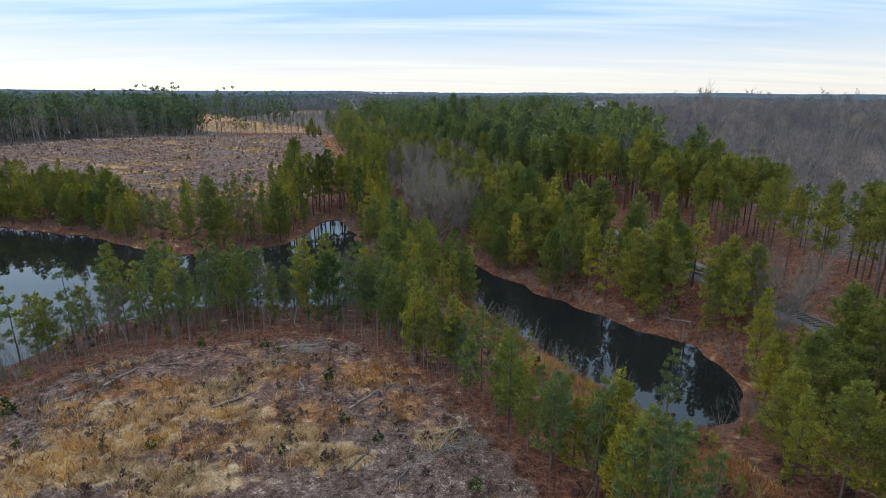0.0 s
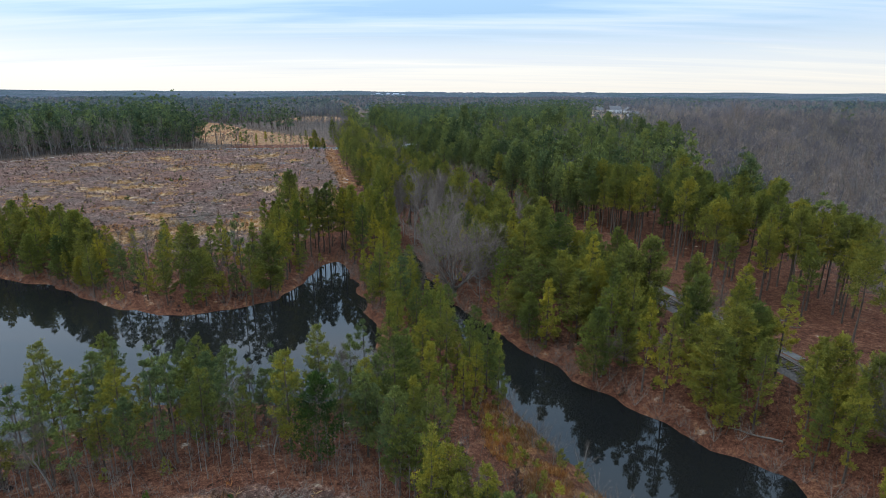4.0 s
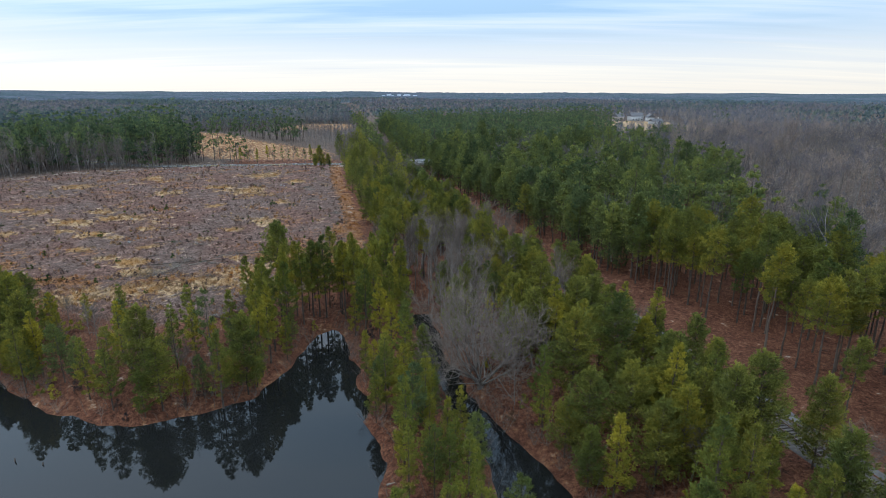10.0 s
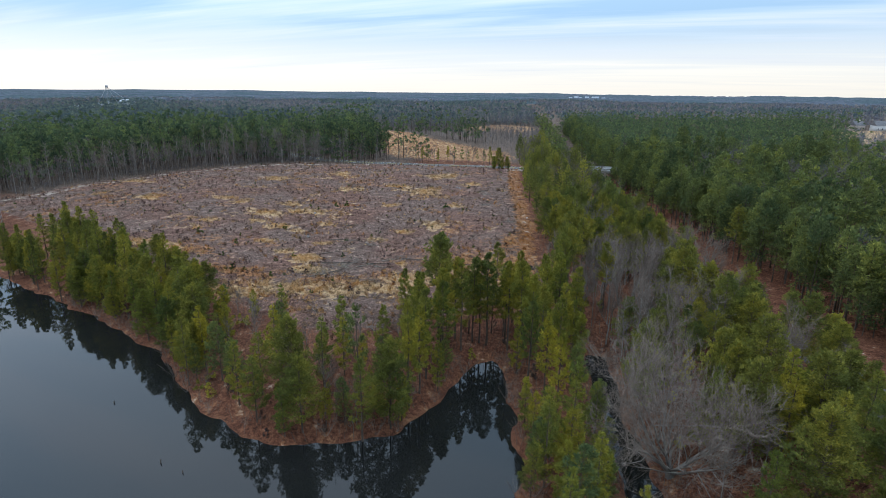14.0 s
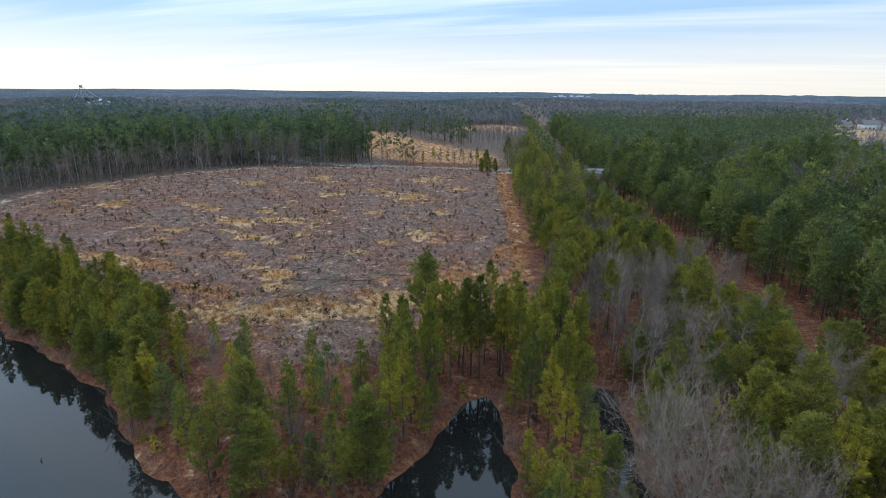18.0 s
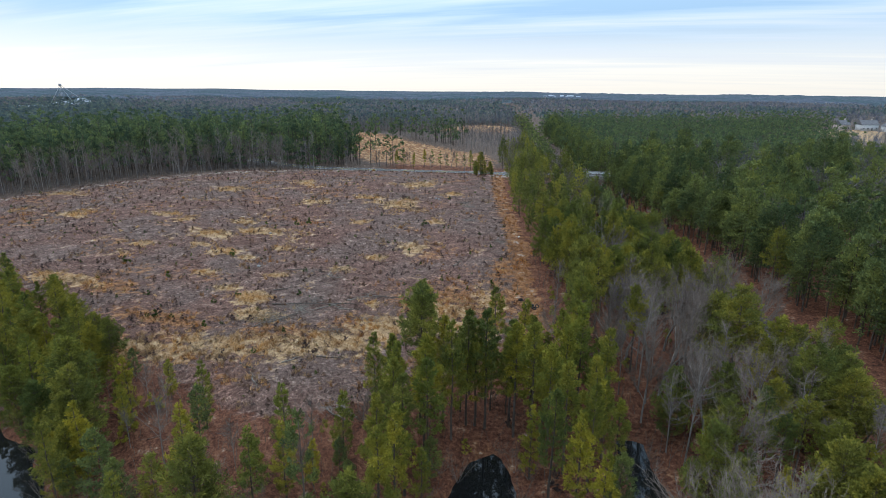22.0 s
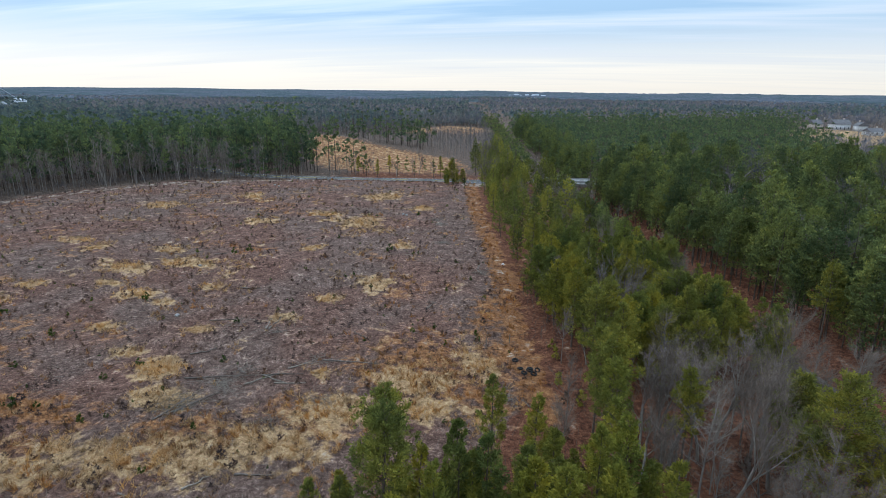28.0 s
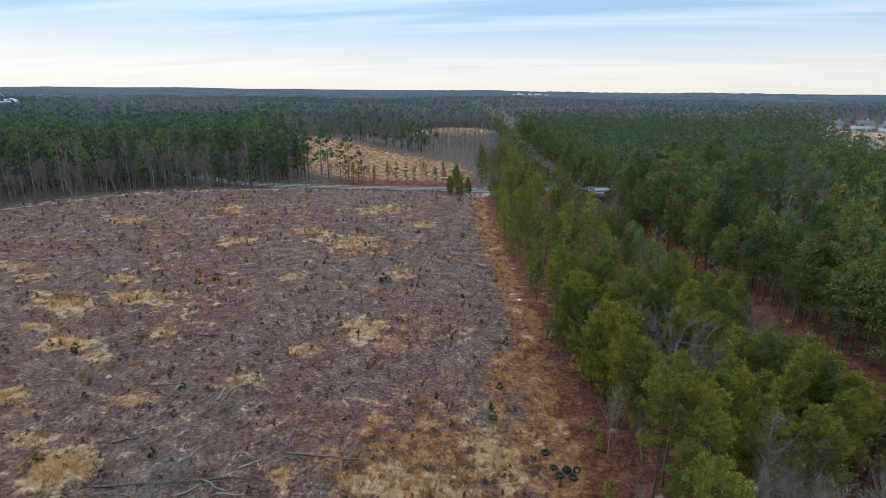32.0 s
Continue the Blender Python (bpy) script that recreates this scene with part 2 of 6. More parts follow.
def ground_material():
    M = Mat("ground_cover", 0.95, 0.1)
    mask = M.attr("cover")
    sep = M.n("ShaderNodeSeparateColor")
    M.link(mask.outputs["Color"], sep.inputs[0])
    straw, rust, open_ = sep.outputs[0], sep.outputs[1], sep.outputs[2]
    tiny, fine, mid, wide = M.noise(7.5, 3.0, 0.7), M.noise(1.9, 6.0, 0.72), M.noise(0.45, 6.0, 0.62), M.noise(0.06, 4.0, 0.5)
    # fallen needles and leaves under the trees
    grain = M.math("ADD", M.math("ADD", M.math("MULTIPLY", fine, 0.42), M.math("MULTIPLY", tiny, 0.36)), M.math("MULTIPLY", mid, 0.22))
    litter = M.ramp(grain, [(0.40, (0.022, 0.011, 0.007)), (0.5, (0.124, 0.046, 0.025)), (0.60, (0.265, 0.122, 0.066))])
    leaves = M.ramp(grain, [(0.40, (0.030, 0.020, 0.015)), (0.5, (0.096, 0.064, 0.047)), (0.60, (0.195, 0.142, 0.108))])
    litter = M.mix(M.mask(M.math("ADD", mask.outputs["Alpha"], M.math("MULTIPLY", M.math("SUBTRACT", mid, 0.5), 1.2)), 0.25, 0.75), leaves, litter)
    # logging slash on bare soil
    slash = M.ramp(grain, [(0.40, (0.029, 0.016, 0.010)), (0.48, (0.099, 0.060, 0.045)), (0.54, (0.167, 0.106, 0.082)), (0.62, (0.45, 0.325, 0.252))])
    slash = M.mix(M.mask(wide, 0.38, 0.62), slash, M.mix(1.0, slash, (1.05, 0.88, 0.82), "MULTIPLY"))
    grass = M.ramp(grain, [(0.40, (0.15, 0.090, 0.045)), (0.5, (0.34, 0.203, 0.098)), (0.60, (0.55, 0.375, 0.205))])
    orange = M.ramp(grain, [(0.40, (0.058, 0.026, 0.012)), (0.5, (0.205, 0.088, 0.035)), (0.60, (0.41, 0.205, 0.088))])
    c = M.mix(M.mask(M.math("ADD", open_, M.math("MULTIPLY", M.math("SUBTRACT", mid, 0.5), 2.2)), 0.3, 0.7), litter, slash)
    c = M.mix(M.mask(M.math("ADD", rust, M.math("MULTIPLY", M.math("SUBTRACT", mid, 0.5), 3.4)), 0.40, 0.95), c, orange)
    c = M.mix(M.mask(M.math("ADD", straw, M.math("MULTIPLY", M.math("SUBTRACT", mid, 0.5), 2.2)), 0.34, 0.72), c, grass)
    sand = M.attr("sand").outputs["Fac"]
    pale = M.ramp(grain, [(0.40, (0.13, 0.088, 0.062)), (0.5, (0.27, 0.20, 0.15)), (0.60, (0.46, 0.38, 0.31))])
    c = M.mix(M.mask(M.math("ADD", sand, M.math("MULTIPLY", M.math("SUBTRACT", mid, 0.5), 3.0)), 0.35, 0.8), c, pale)
    M.color(c)
    M.bump(M.math("ADD", M.math("ADD", fine, M.math("MULTIPLY", tiny, 0.35)), mid), 0.45, 1.0)
    return M.m


GROUND = ground_material()


def woods_material():
    """Tree tops too far off to tell apart: patches of pine and of bare hardwood."""
    M = Mat("hazy_tree_tops", 0.95, 0.1)
    geo = M.n("ShaderNodeNewGeometry")
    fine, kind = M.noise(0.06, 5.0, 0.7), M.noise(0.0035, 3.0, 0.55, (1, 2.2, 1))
    # the blue-grey of distance haze is put straight into both base colours
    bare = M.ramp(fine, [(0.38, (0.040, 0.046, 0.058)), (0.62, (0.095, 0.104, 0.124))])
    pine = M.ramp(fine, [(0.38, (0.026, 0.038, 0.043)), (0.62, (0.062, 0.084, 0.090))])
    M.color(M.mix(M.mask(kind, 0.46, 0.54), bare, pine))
    M.bump(fine, 6.0, 1.0)
    return M.m


HAZY_WOODS = woods_material()


def water_material():
    M = Mat("pond_water", 0.012, 0.5)
    M.b.inputs["IOR"].default_value = 1.333
    M.color(M.ramp(M.noise(0.03, 3.0), [(0.3, (0.006, 0.006, 0.006)), (0.7, (0.010, 0.010, 0.009))]))
    M.bump(M.noise(1.6, 3.0, 0.6, (1, 0.6, 1)), 0.003, 0.22)
    return M.m


WATER = water_material()


def plain(name, a, b, scale=1.0, rough=0.92, spec=0.08, metal=0.0, dist=0.02):
    M = Mat(name, rough, spec, metal)
    f = M.noise(scale, 6.0, 0.6)
    M.color(M.ramp(f, [(0.3, a), (0.7, b)]))
    M.bump(f, dist, 0.5)
    return M.m


BALLAST = plain("ballast", (0.048, 0.038, 0.032), (0.130, 0.108, 0.092), 3.0, dist=0.06)
GRAVEL = plain("pale_gravel", (0.060, 0.050, 0.042), (0.165, 0.150, 0.136), 1.1, dist=0.05)
RUSTY_STEEL = plain("rail_steel", (0.10, 0.055, 0.038), (0.24, 0.16, 0.12), 4.0, 0.45, 0.5, 0.6)
SLEEPER = plain("sleeper_wood", (0.055, 0.045, 0.038), (0.14, 0.115, 0.095), 3.0)
ASPHALT = plain("old_asphalt", (0.06, 0.058, 0.058), (0.10, 0.097, 0.097), 0.6, dist=0.01)
CONCRETE = plain("weathered_concrete", (0.25, 0.245, 0.23), (0.40, 0.39, 0.37), 0.8)
GALVANISED = plain("galvanised_steel", (0.27, 0.28, 0.30), (0.40, 0.41, 0.43), 2.0, 0.5, 0.5, 0.4)

# ---- plan ----
WATER_Z = -1.8
LAKE = np.array([(-265, 157), (-185, 151), (-137, 141), (-121.7, 137.2), (-109.4, 134.6), (-97.5, 131.2), (-84.5, 127.8), (-73, 121.5), (-66, 117), (-61.4, 114.7),
                 (-53.7, 112.3), (-49.5, 112.8), (-43, 115), (-37.5, 119), (-34, 126), (-32.5, 135), (-30.6, 143), (-28.2, 146.5), (-26.2, 142.5),
                 (-23.9, 136.5), (-19.5, 124), (-15.8, 111.8), (-13.1, 102), (-10.7, 91), (-11.5, 86), (-17, 84), (-26, 83.5), (-34, 84), (-40, 82),
                 (-47, 78.5), (-51.5, 74), (-53, 66), (-55.3, 62.6), (-60, 58), (-75, 50), (-115, 43), (-265, 40)], float)
CHANNEL = np.array([(-15, 156), (-12, 146), (-9, 131), (-4.4, 117.5), (-0.9, 107.5), (1.4, 97.7), (4.7, 88.8), (6.5, 82.5), (10.3, 75.5), (14.8, 65.4),
                    (18, 59.5), (20.6, 55), (22.5, 52), (25.7, 50), (31, 51.5), (35, 58), (35.8, 64.3), (34.2, 69.5), (29.9, 73.5), (25.2, 78), (20.8, 84),
                    (14.3, 93.2), (8.5, 102.7), (4.3, 110.5), (1.0, 114.5), (-2, 122), (-7, 138.5), (-11, 154)], float)
FIELD = np.array([(-232, 185), (-228, 207), (-227, 229), (-221, 253), (-209, 280), (-196, 293), (-183, 305), (-157, 319), (-132, 328), (-89, 337),
                  (-70, 336), (-60, 295), (-50, 262), (-41, 228), (-34, 200), (-29, 180), (-36, 160), (-48, 146), (-57, 138), (-70, 140),
                  (-91, 149), (-136, 164), (-172, 172)], float)
NEAR_FIELD = np.array([(-75, -60), (-62, 30), (-46, 50), (-38, 58), (-22, 63.5), (-11, 62.5), (-1, 52), (5, 42), (10, 33), (14, 18), (16, -60)], float)
HILL_FIELD = np.array([(-140, 350), (-76, 352), (-80, 384), (-93, 410), (-121, 430), (-152, 446), (-180, 457), (-200, 460), (-198, 440), (-184, 412), (-170, 388), (-156, 366)], float)
HILL_TOP = np.array([(-166, 540), (-112, 538), (-98, 572), (-112, 604), (-160, 606), (-176, 570)], float)
RAIL = np.array([(96, -95), (62, 25), (51, 65), (39.5, 103), (24.5, 151), (7.5, 202), (-13, 272), (-29, 344), (-47, 425), (-88, 610), (-176, 984), (-300, 1500)], float)
ROAD = np.array([(-360, 420), (-270, 372), (-215, 347), (-185, 334), (-160, 329), (-124, 334), (-89, 341), (-66, 344), (-32, 350), (9, 353),
                 (40, 358), (90, 378), (150, 420), (240, 520)], float)
TRACK = np.array([(-71, 340), (-66, 318), (-58, 285), (-50, 258), (-42.5, 233), (-38, 215), (-34, 197), (-31, 187), (-28, 176)], float)
DECK = 6.2


def smoothed(line, times=2):
    for _ in range(times):
        a, b = line[:-1], line[1:]
        mid = np.stack([a * 0.75 + b * 0.25, a * 0.25 + b * 0.75], 1).reshape(-1, 2)
        line = np.concatenate([line[:1], mid, line[-1:]])
    return line


RAIL, ROAD, TRACK = smoothed(RAIL), smoothed(ROAD), smoothed(TRACK)


def signed_distance(poly, X, Y):
    """Positive outside the closed outline."""
    best = np.full(X.shape, 1e9)
    inside = np.zeros(X.shape, bool)
    for (ax, ay), (bx, by) in zip(poly, np.roll(poly, -1, 0)):
        dx, dy = bx - ax, by - ay
        u = np.clip(((X - ax) * dx + (Y - ay) * dy) / (dx * dx + dy * dy), 0, 1)
        best = np.minimum(best, np.hypot(X - ax - u * dx, Y - ay - u * dy))
        if dy != 0:
            cross = ((ay > Y) != (by > Y)) & (X < (bx - ax) * (Y - ay) / dy + ax)
            inside ^= cross
    return np.where(inside, -best, best)


def line_distance(line, X, Y):
    best, along, side, run = np.full(X.shape, 1e9), np.zeros(X.shape), np.zeros(X.shape), 0.0
    for (ax, ay), (bx, by) in zip(line[:-1], line[1:]):
        dx, dy = bx - ax, by - ay
        ln = math.hypot(dx, dy)
        u = np.clip(((X - ax) * dx + (Y - ay) * dy) / (ln * ln), 0, 1)
        d = np.hypot(X - ax - u * dx, Y - ay - u * dy)
        near = d < best
        best, along = np.where(near, d, best), np.where(near, run + u * ln, along)
        side = np.where(near, np.sign((X - ax) * dy - (Y - ay) * dx), side)
        run += ln
    return best, along, side


def wave(X, Y, size, seed):
    """Smooth noise in -1..1 with features of about that size."""
    r = np.random.RandomState(seed)
    tab = r.rand(64, 64) * 2 - 1
    u, v = X / size, Y / size
    i, j = np.floor(u).astype(int), np.floor(v).astype(int)
    fu, fv = u - i, v - j
    fu, fv = fu * fu * (3 - 2 * fu), fv * fv * (3 - 2 * fv)
    a, b, c, d = tab[i % 64, j % 64], tab[(i + 1) % 64, j % 64], tab[i % 64, (j + 1) % 64], tab[(i + 1) % 64, (j + 1) % 64]
    return (a * (1 - fu) + b * fu) * (1 - fv) + (c * (1 - fu) + d * fu) * fv


def ease(v, a, b):
    u = np.clip((v - a) / (b - a), 0, 1)
    return u * u * (3 - 2 * u)


def water_distance(X, Y):
    d = np.minimum(signed_distance(LAKE, X, Y), signed_distance(CHANNEL, X, Y))
    return d + 0.9 * wave(X, Y, 5.0, 3) + 0.5 * wave(X, Y, 2.2, 4)


def rail_height(Y):
    return 2.0 - 3.2 * ease(Y, 215, 335)


def height(X, Y):
    X, Y = np.asarray(X, float), np.asarray(Y, float)
    d = water_distance(X, Y)
    far = np.hypot(X, Y - 150)
    z = WATER_Z + 1.2 * (1 - np.exp(-np.maximum(d, 0) / 2.2)) + 2.1 * ease(d, 1, 16) + 0.8 * ease(d, 8, 30)
    z = z + 3.0 * ease(Y, 140, 330) + 0.9 * ease(-X, 20, 90) * ease(Y, 150, 230)
    z = z + (0.35 * wave(X, Y, 17, 5) + 0.14 * wave(X, Y, 4.5, 6)) * ease(d, 0, 8)
    z = z + 5.0 * wave(X, Y, 260, 7) * ease(far, 320, 700) + 4.5 * wave(X, Y, 900, 8) * ease(far, 700, 2000) + 7.0 * ease(far, 2200, 4300)
    z = z + 8.0 * ease(X, 70, 150) * ease(Y, 110, 220) * (1 - ease(Y, 320, 480)) * (1 - ease(X, 420, 800))
    z = z + 7.5 * np.exp(-(((X + 200) / 50) ** 2 + ((Y - 450) / 42) ** 2)) + 7.0 * np.exp(-(((X + 135) / 45) ** 2 + ((Y - 578) / 45) ** 2))
    z = z + 7.0 * np.exp(-(((X - 165) / 80) ** 2 + ((Y - 620) / 70) ** 2))
    r, along, side = line_distance(RAIL, X, Y)
    rz = rail_height(Y)
    z = z + (rz - z) * (1 - ease(r, 3.6, 11.0))
    w, along, side = line_distance(ROAD, X, Y)
    roadz = 5.4 + (DECK - 5.4) * ease(X, -72, -36) * (1 - ease(X, 30, 110))
    z = z + (roadz - 0.12 - z) * (1 - ease(w, 4.2, 13.0)) * ease(r, 6.5, 12.0)
    return np.where(d < 0, WATER_Z + np.maximum(d * 0.45, -2.2), z)


def link(name, data, parent=None):
    ob = new(name, data)
    if parent is not None:
        ob.parent = parent
    return ob


def mesh_of(name, V, T, mats, index=None, smooth=False):
    """A mesh from arrays of vertices and of triangles or quads."""
    me = bpy.data.meshes.new(name)
    V, T = np.asarray(V, np.float32), np.asarray(T, np.int32)
    k = T.shape[1]
    me.vertices.add(len(V))
    me.vertices.foreach_set("co", V.ravel())
    me.loops.add(T.size)
    me.loops.foreach_set("vertex_index", T.ravel())
    me.polygons.add(len(T))
    me.polygons.foreach_set("loop_start", np.arange(0, T.size, k, dtype=np.int32))
    if index is not None:
        me.polygons.foreach_set("material_index", np.asarray(index, np.int32))
    if smooth:
        me.polygons.foreach_set("use_smooth", np.ones(len(T), bool))
    for m in mats if isinstance(mats, (list, tuple)) else [mats]:
        me.materials.append(m)
    me.update(calc_edges=True)
    return me


def grid_mesh(name, xs, ys, zfun, mat):
    X, Y = np.meshgrid(xs, ys)
    Z = zfun(X, Y)
    nx, ny = len(xs), len(ys)
    k = np.arange(nx * ny).reshape(ny, nx)
    Q = np.stack([k[:-1, :-1], k[:-1, 1:], k[1:, 1:], k[1:, :-1]], -1).reshape(-1, 4)
    return mesh_of(name, np.stack([X, Y, Z], -1).reshape(-1, 3), Q, mat, smooth=True), X, Y, Z


def graded(lo, a, b, hi, step):
    """Even steps from a to b, growing steps out to lo and hi."""
    mid = np.arange(a, b + step / 2, step)
    up, s, v = [], step, mid[-1]
    while v < hi:
        s *= 1.09
        v += s
        up.append(v)
    dn, s, v = [], step, mid[0]
    while v > lo:
        s *= 1.09
        v -= s
        dn.append(v)
    return np.array(dn[::-1] + list(mid) + up)


# straw-coloured grass patches: place, radii
FAR_STRAW = [(-160, 264, 6, 5.5), (-139, 285, 4, 4), (-116, 252, 5.5, 4.5), (-88, 259, 8, 7.5), (-95, 296, 6, 6), (-89, 233, 3, 2.5), (-124, 223, 5, 3), (-154, 224, 4.5, 3),
             (-143, 220, 4, 3), (-122, 210, 5.5, 3.2), (-113, 216, 8, 3.4), (-180, 213, 7, 3), (-214, 238, 8, 4), (-68, 240, 4, 3), (-75, 282, 5, 4), (-104, 268, 5, 3)]
MID_STRAW = [(-121, 201, 4.5, 1.8), (-111, 197, 5.5, 2.8), (-98, 204, 3.4, 1.8), (-102, 195, 2.4, 1.6), (-66, 215, 5, 5), (-87, 186, 3, 2), (-93, 176, 3.4, 2), (-85, 173, 4.4, 3),
             (-76, 194, 3, 2.4), (-61, 178, 2.5, 1.5), (-130, 170, 10, 2.8), (-79, 166, 5, 2.8), (-104, 183, 3, 2), (-72, 205, 3, 2), (-135, 196, 4, 2)]
SHORE_STRAW = [(-86, 150, 8, 3.2), (-77, 154, 9, 4), (-67, 157, 9, 4.6), (-60, 162, 8, 4.6), (-54, 170, 7, 4.6), (-47, 180, 6.5, 4.6), (-43, 174, 5, 3.4), (-38, 186, 4.5, 4.5)]
NEAR_STRAW = [(-31, 38, 8, 3.4), (-25, 50, 4.5, 2), (-29, 46, 6, 2.6), (-1.5, 42.5, 2, 1.5), (-15, 42.5, 5, 2.2), (-29, 41.5, 6, 2.2), (-38, 34, 8, 4), (-20, 37, 5, 2.2), (-9, 40, 3.5, 1.8), (-20, 46, 4, 1.6), (13, 62, 3, 5), (15, 54, 3, 5), (168, 590, 60, 60)]
RUST = [(-88, 150, 12, 5), (-70, 160, 10, 6), (-57, 168, 9, 6), (-38, 178, 8, 7), (-38, 222, 4, 14), (12, 63, 5, 8), (16, 54, 5, 7), (21, 45, 8, 6), (7, 74, 4, 7), (19, 38, 7, 6), (-18, 55, 6, 3), (-8, 54, 6.5, 4), (-4, 47, 4, 3.5), (-14, 46, 6, 3), (-40, 38, 7, 3), (-30, 50, 7, 2.5), (-22, 41, 6, 2.5), (-46, 184, 14, 11), (-36, 190, 6, 9), (-40, 205, 5, 12), (-95, 160, 14, 4), (-120, 170, 14, 4)]


def blobs(list_, X, Y):
    out = np.zeros(X.shape)
    for x, y, a, b in list_:
        out = np.maximum(out, np.exp(-(((X - x) / a) ** 2 + ((Y - y) / b) ** 2)))
    return out


def cover(X, Y):
    f = np.minimum(signed_distance(FIELD, X, Y), signed_distance(NEAR_FIELD, X, Y))
    hill = np.minimum(signed_distance(HILL_FIELD, X, Y), signed_distance(HILL_TOP, X, Y))
    tr, _, _ = line_distance(TRACK, X, Y)
    w = water_distance(X, Y)
    open_ = 1 - ease(f, -3, 2)
    patches = blobs(FAR_STRAW + MID_STRAW + SHORE_STRAW + NEAR_STRAW, X, Y)
    straw = np.maximum(1.15 * patches * (0.82 + 0.3 * wave(X, Y, 3.0, 15)), 0.42 * (1 - ease(hill, -8, 6))) + open_ * (0.34 * ease(wave(X, Y, 7, 11), 0.15, 1.0) + 0.20 * ease(wave(X, Y, 2.7, 16), 0.25, 0.9))
    straw = straw * ease(tr, 2.0, 6.0)
    rust = np.maximum.reduce([blobs(RUST, X, Y), 1 - ease(tr, 1.4, 3.8), 1.0 * (1 - ease(hill, -8, 6)), 0.50 * open_ * ease(wave(X, Y, 12, 12) + 0.5 * wave(X, Y, 5, 13), 0.1, 1.0)])
    rust = np.maximum(rust, 0.22 * (1 - ease(w, 1.0, 5.0)))
    # needles under pines, greyer leaves under the hardwoods
    needles = 1 - ease(X - np.interp(Y, [100, 140, 200, 420], [70, 80, 91, 92]), -6, 10) * ease(Y, 80, 110)
    needles = np.minimum(needles, 1 - 0.9 * ease(Y, 330, 380))
    needles = np.minimum(needles, 1 - 0.8 * ease(-X, 110, 140) * ease(Y, 180, 210))
    return np.clip(np.stack([straw, rust, open_, needles], -1), 0, 1)


gm, GX, GY, GZ = grid_mesh("ground", graded(-4600, -250, 130, 4600, 1.3), graded(-900, -10, 360, 4800, 1.3), height, GROUND)
att = gm.attributes.new("cover", "FLOAT_COLOR", "POINT")
att.data.foreach_set("color", cover(GX, GY).astype(np.float32).ravel())
td, _, ts = line_distance(TRACK, GX, GY)
fdg = signed_distance(FIELD, GX, GY)
sand = 0.55 * np.exp(-((td - 0.9) / 0.7) ** 2) * (0.5 + 0.5 * wave(GX, GY, 6, 14))
sand = np.maximum(sand, 0.6 * np.exp(-((fdg + 5) / 3.0) ** 2) * (GX < -118) * (GY > 190))
sand = np.maximum(sand, 0.8 * (np.hypot((GX + 68) / 6, (GY - 333) / 7) < 1))
gm.attributes.new("sand", "FLOAT", "POINT").data.foreach_set("value", sand.astype(np.float32).ravel())
tagged(link("ground", gm), "logged clearing and leaf-littered forest floor with winter grass", "ground", kind="structure")

wx, wy = np.linspace(-268, 42, 40), np.linspace(36, 160, 20)
wm, _, _, _ = grid_mesh("water", wx, wy, lambda X, Y: np.full(X.shape, WATER_Z), WATER)
tagged(link("water", wm), "still dark pond and side channel reflecting the trees", "water", kind="structure")


def tops(X, Y):
    far = np.hypot(X, Y - 150)
    n = 2.2 * wave(X, Y, 11, 21) + 1.6 * wave(X, Y, 23, 22) + 2.0 * wave(X, Y, 170, 23)
    return height(X, Y) - 3 + ease(far, 1350, 1600) * (13 + n)


fm, FX, FY, FZ = grid_mesh("far_woods", graded(-4500, -700, 700, 4500, 9.0), np.concatenate([[1100], graded(1110, 1110, 1900, 4700, 8.0)]), tops, HAZY_WOODS)
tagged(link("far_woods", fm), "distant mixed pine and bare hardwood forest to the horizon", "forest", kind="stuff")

# ---- trees ----


def rot_to(d):
    """Two unit vectors across each direction in d."""
    d = d / np.maximum(np.linalg.norm(d, axis=1, keepdims=True), 1e-9)
    ref = np.where(np.abs(d[:, 2:3]) > 0.9, [[1.0, 0, 0]], [[0, 0, 1.0]])
    a = np.cross(d, ref)
    a /= np.maximum(np.linalg.norm(a, axis=1, keepdims=True), 1e-9)
    return a, np.cross(d, a)


def tubes(P, Q, ra, rb, sides=3):
    """Tapered tubes from the points P to Q."""
    P, Q = np.asarray(P, float), np.asarray(Q, float)
    a, b = rot_to(Q - P)
    ang = np.arange(sides) * 2 * math.pi / sides
    ring = a[:, None, :] * np.cos(ang)[None, :, None] + b[:, None, :] * np.sin(ang)[None, :, None]
    lo, hi = P[:, None, :] + ring * np.asarray(ra)[:, None, None], Q[:, None, :] + ring * np.asarray(rb)[:, None, None]
    V = np.concatenate([lo, hi], 1).reshape(-1, 3)
    k = np.arange(len(P))[:, None] * 2 * sides
    i = np.arange(sides)[None, :]
    j = (i + 1) % sides
    T = np.concatenate([np.stack([k + i, k + j, k + sides + j], -1), np.stack([k + i, k + sides + j, k + sides + i], -1)], 1).reshape(-1, 3)
    return V, T


def blades(C, D, length, width, fan=True):
    """Single leaves from C along D: fans of needles, or pointed twigs."""
    a, b = rot_to(D)
    D = D / np.maximum(np.linalg.norm(D, axis=1, keepdims=True), 1e-9)
    turn = (np.arange(len(C)) * 2.399)[:, None]
    s = (a * np.cos(turn) + b * np.sin(turn)) * (np.asarray(width) / 2)[:, None]
    tip = C + D * np.asarray(length)[:, None]
    V = np.stack([C, tip + s, tip - s] if fan else [C - s, C + s, tip], 1).reshape(-1, 3)
    return V, np.arange(len(C) * 3).reshape(-1, 3)


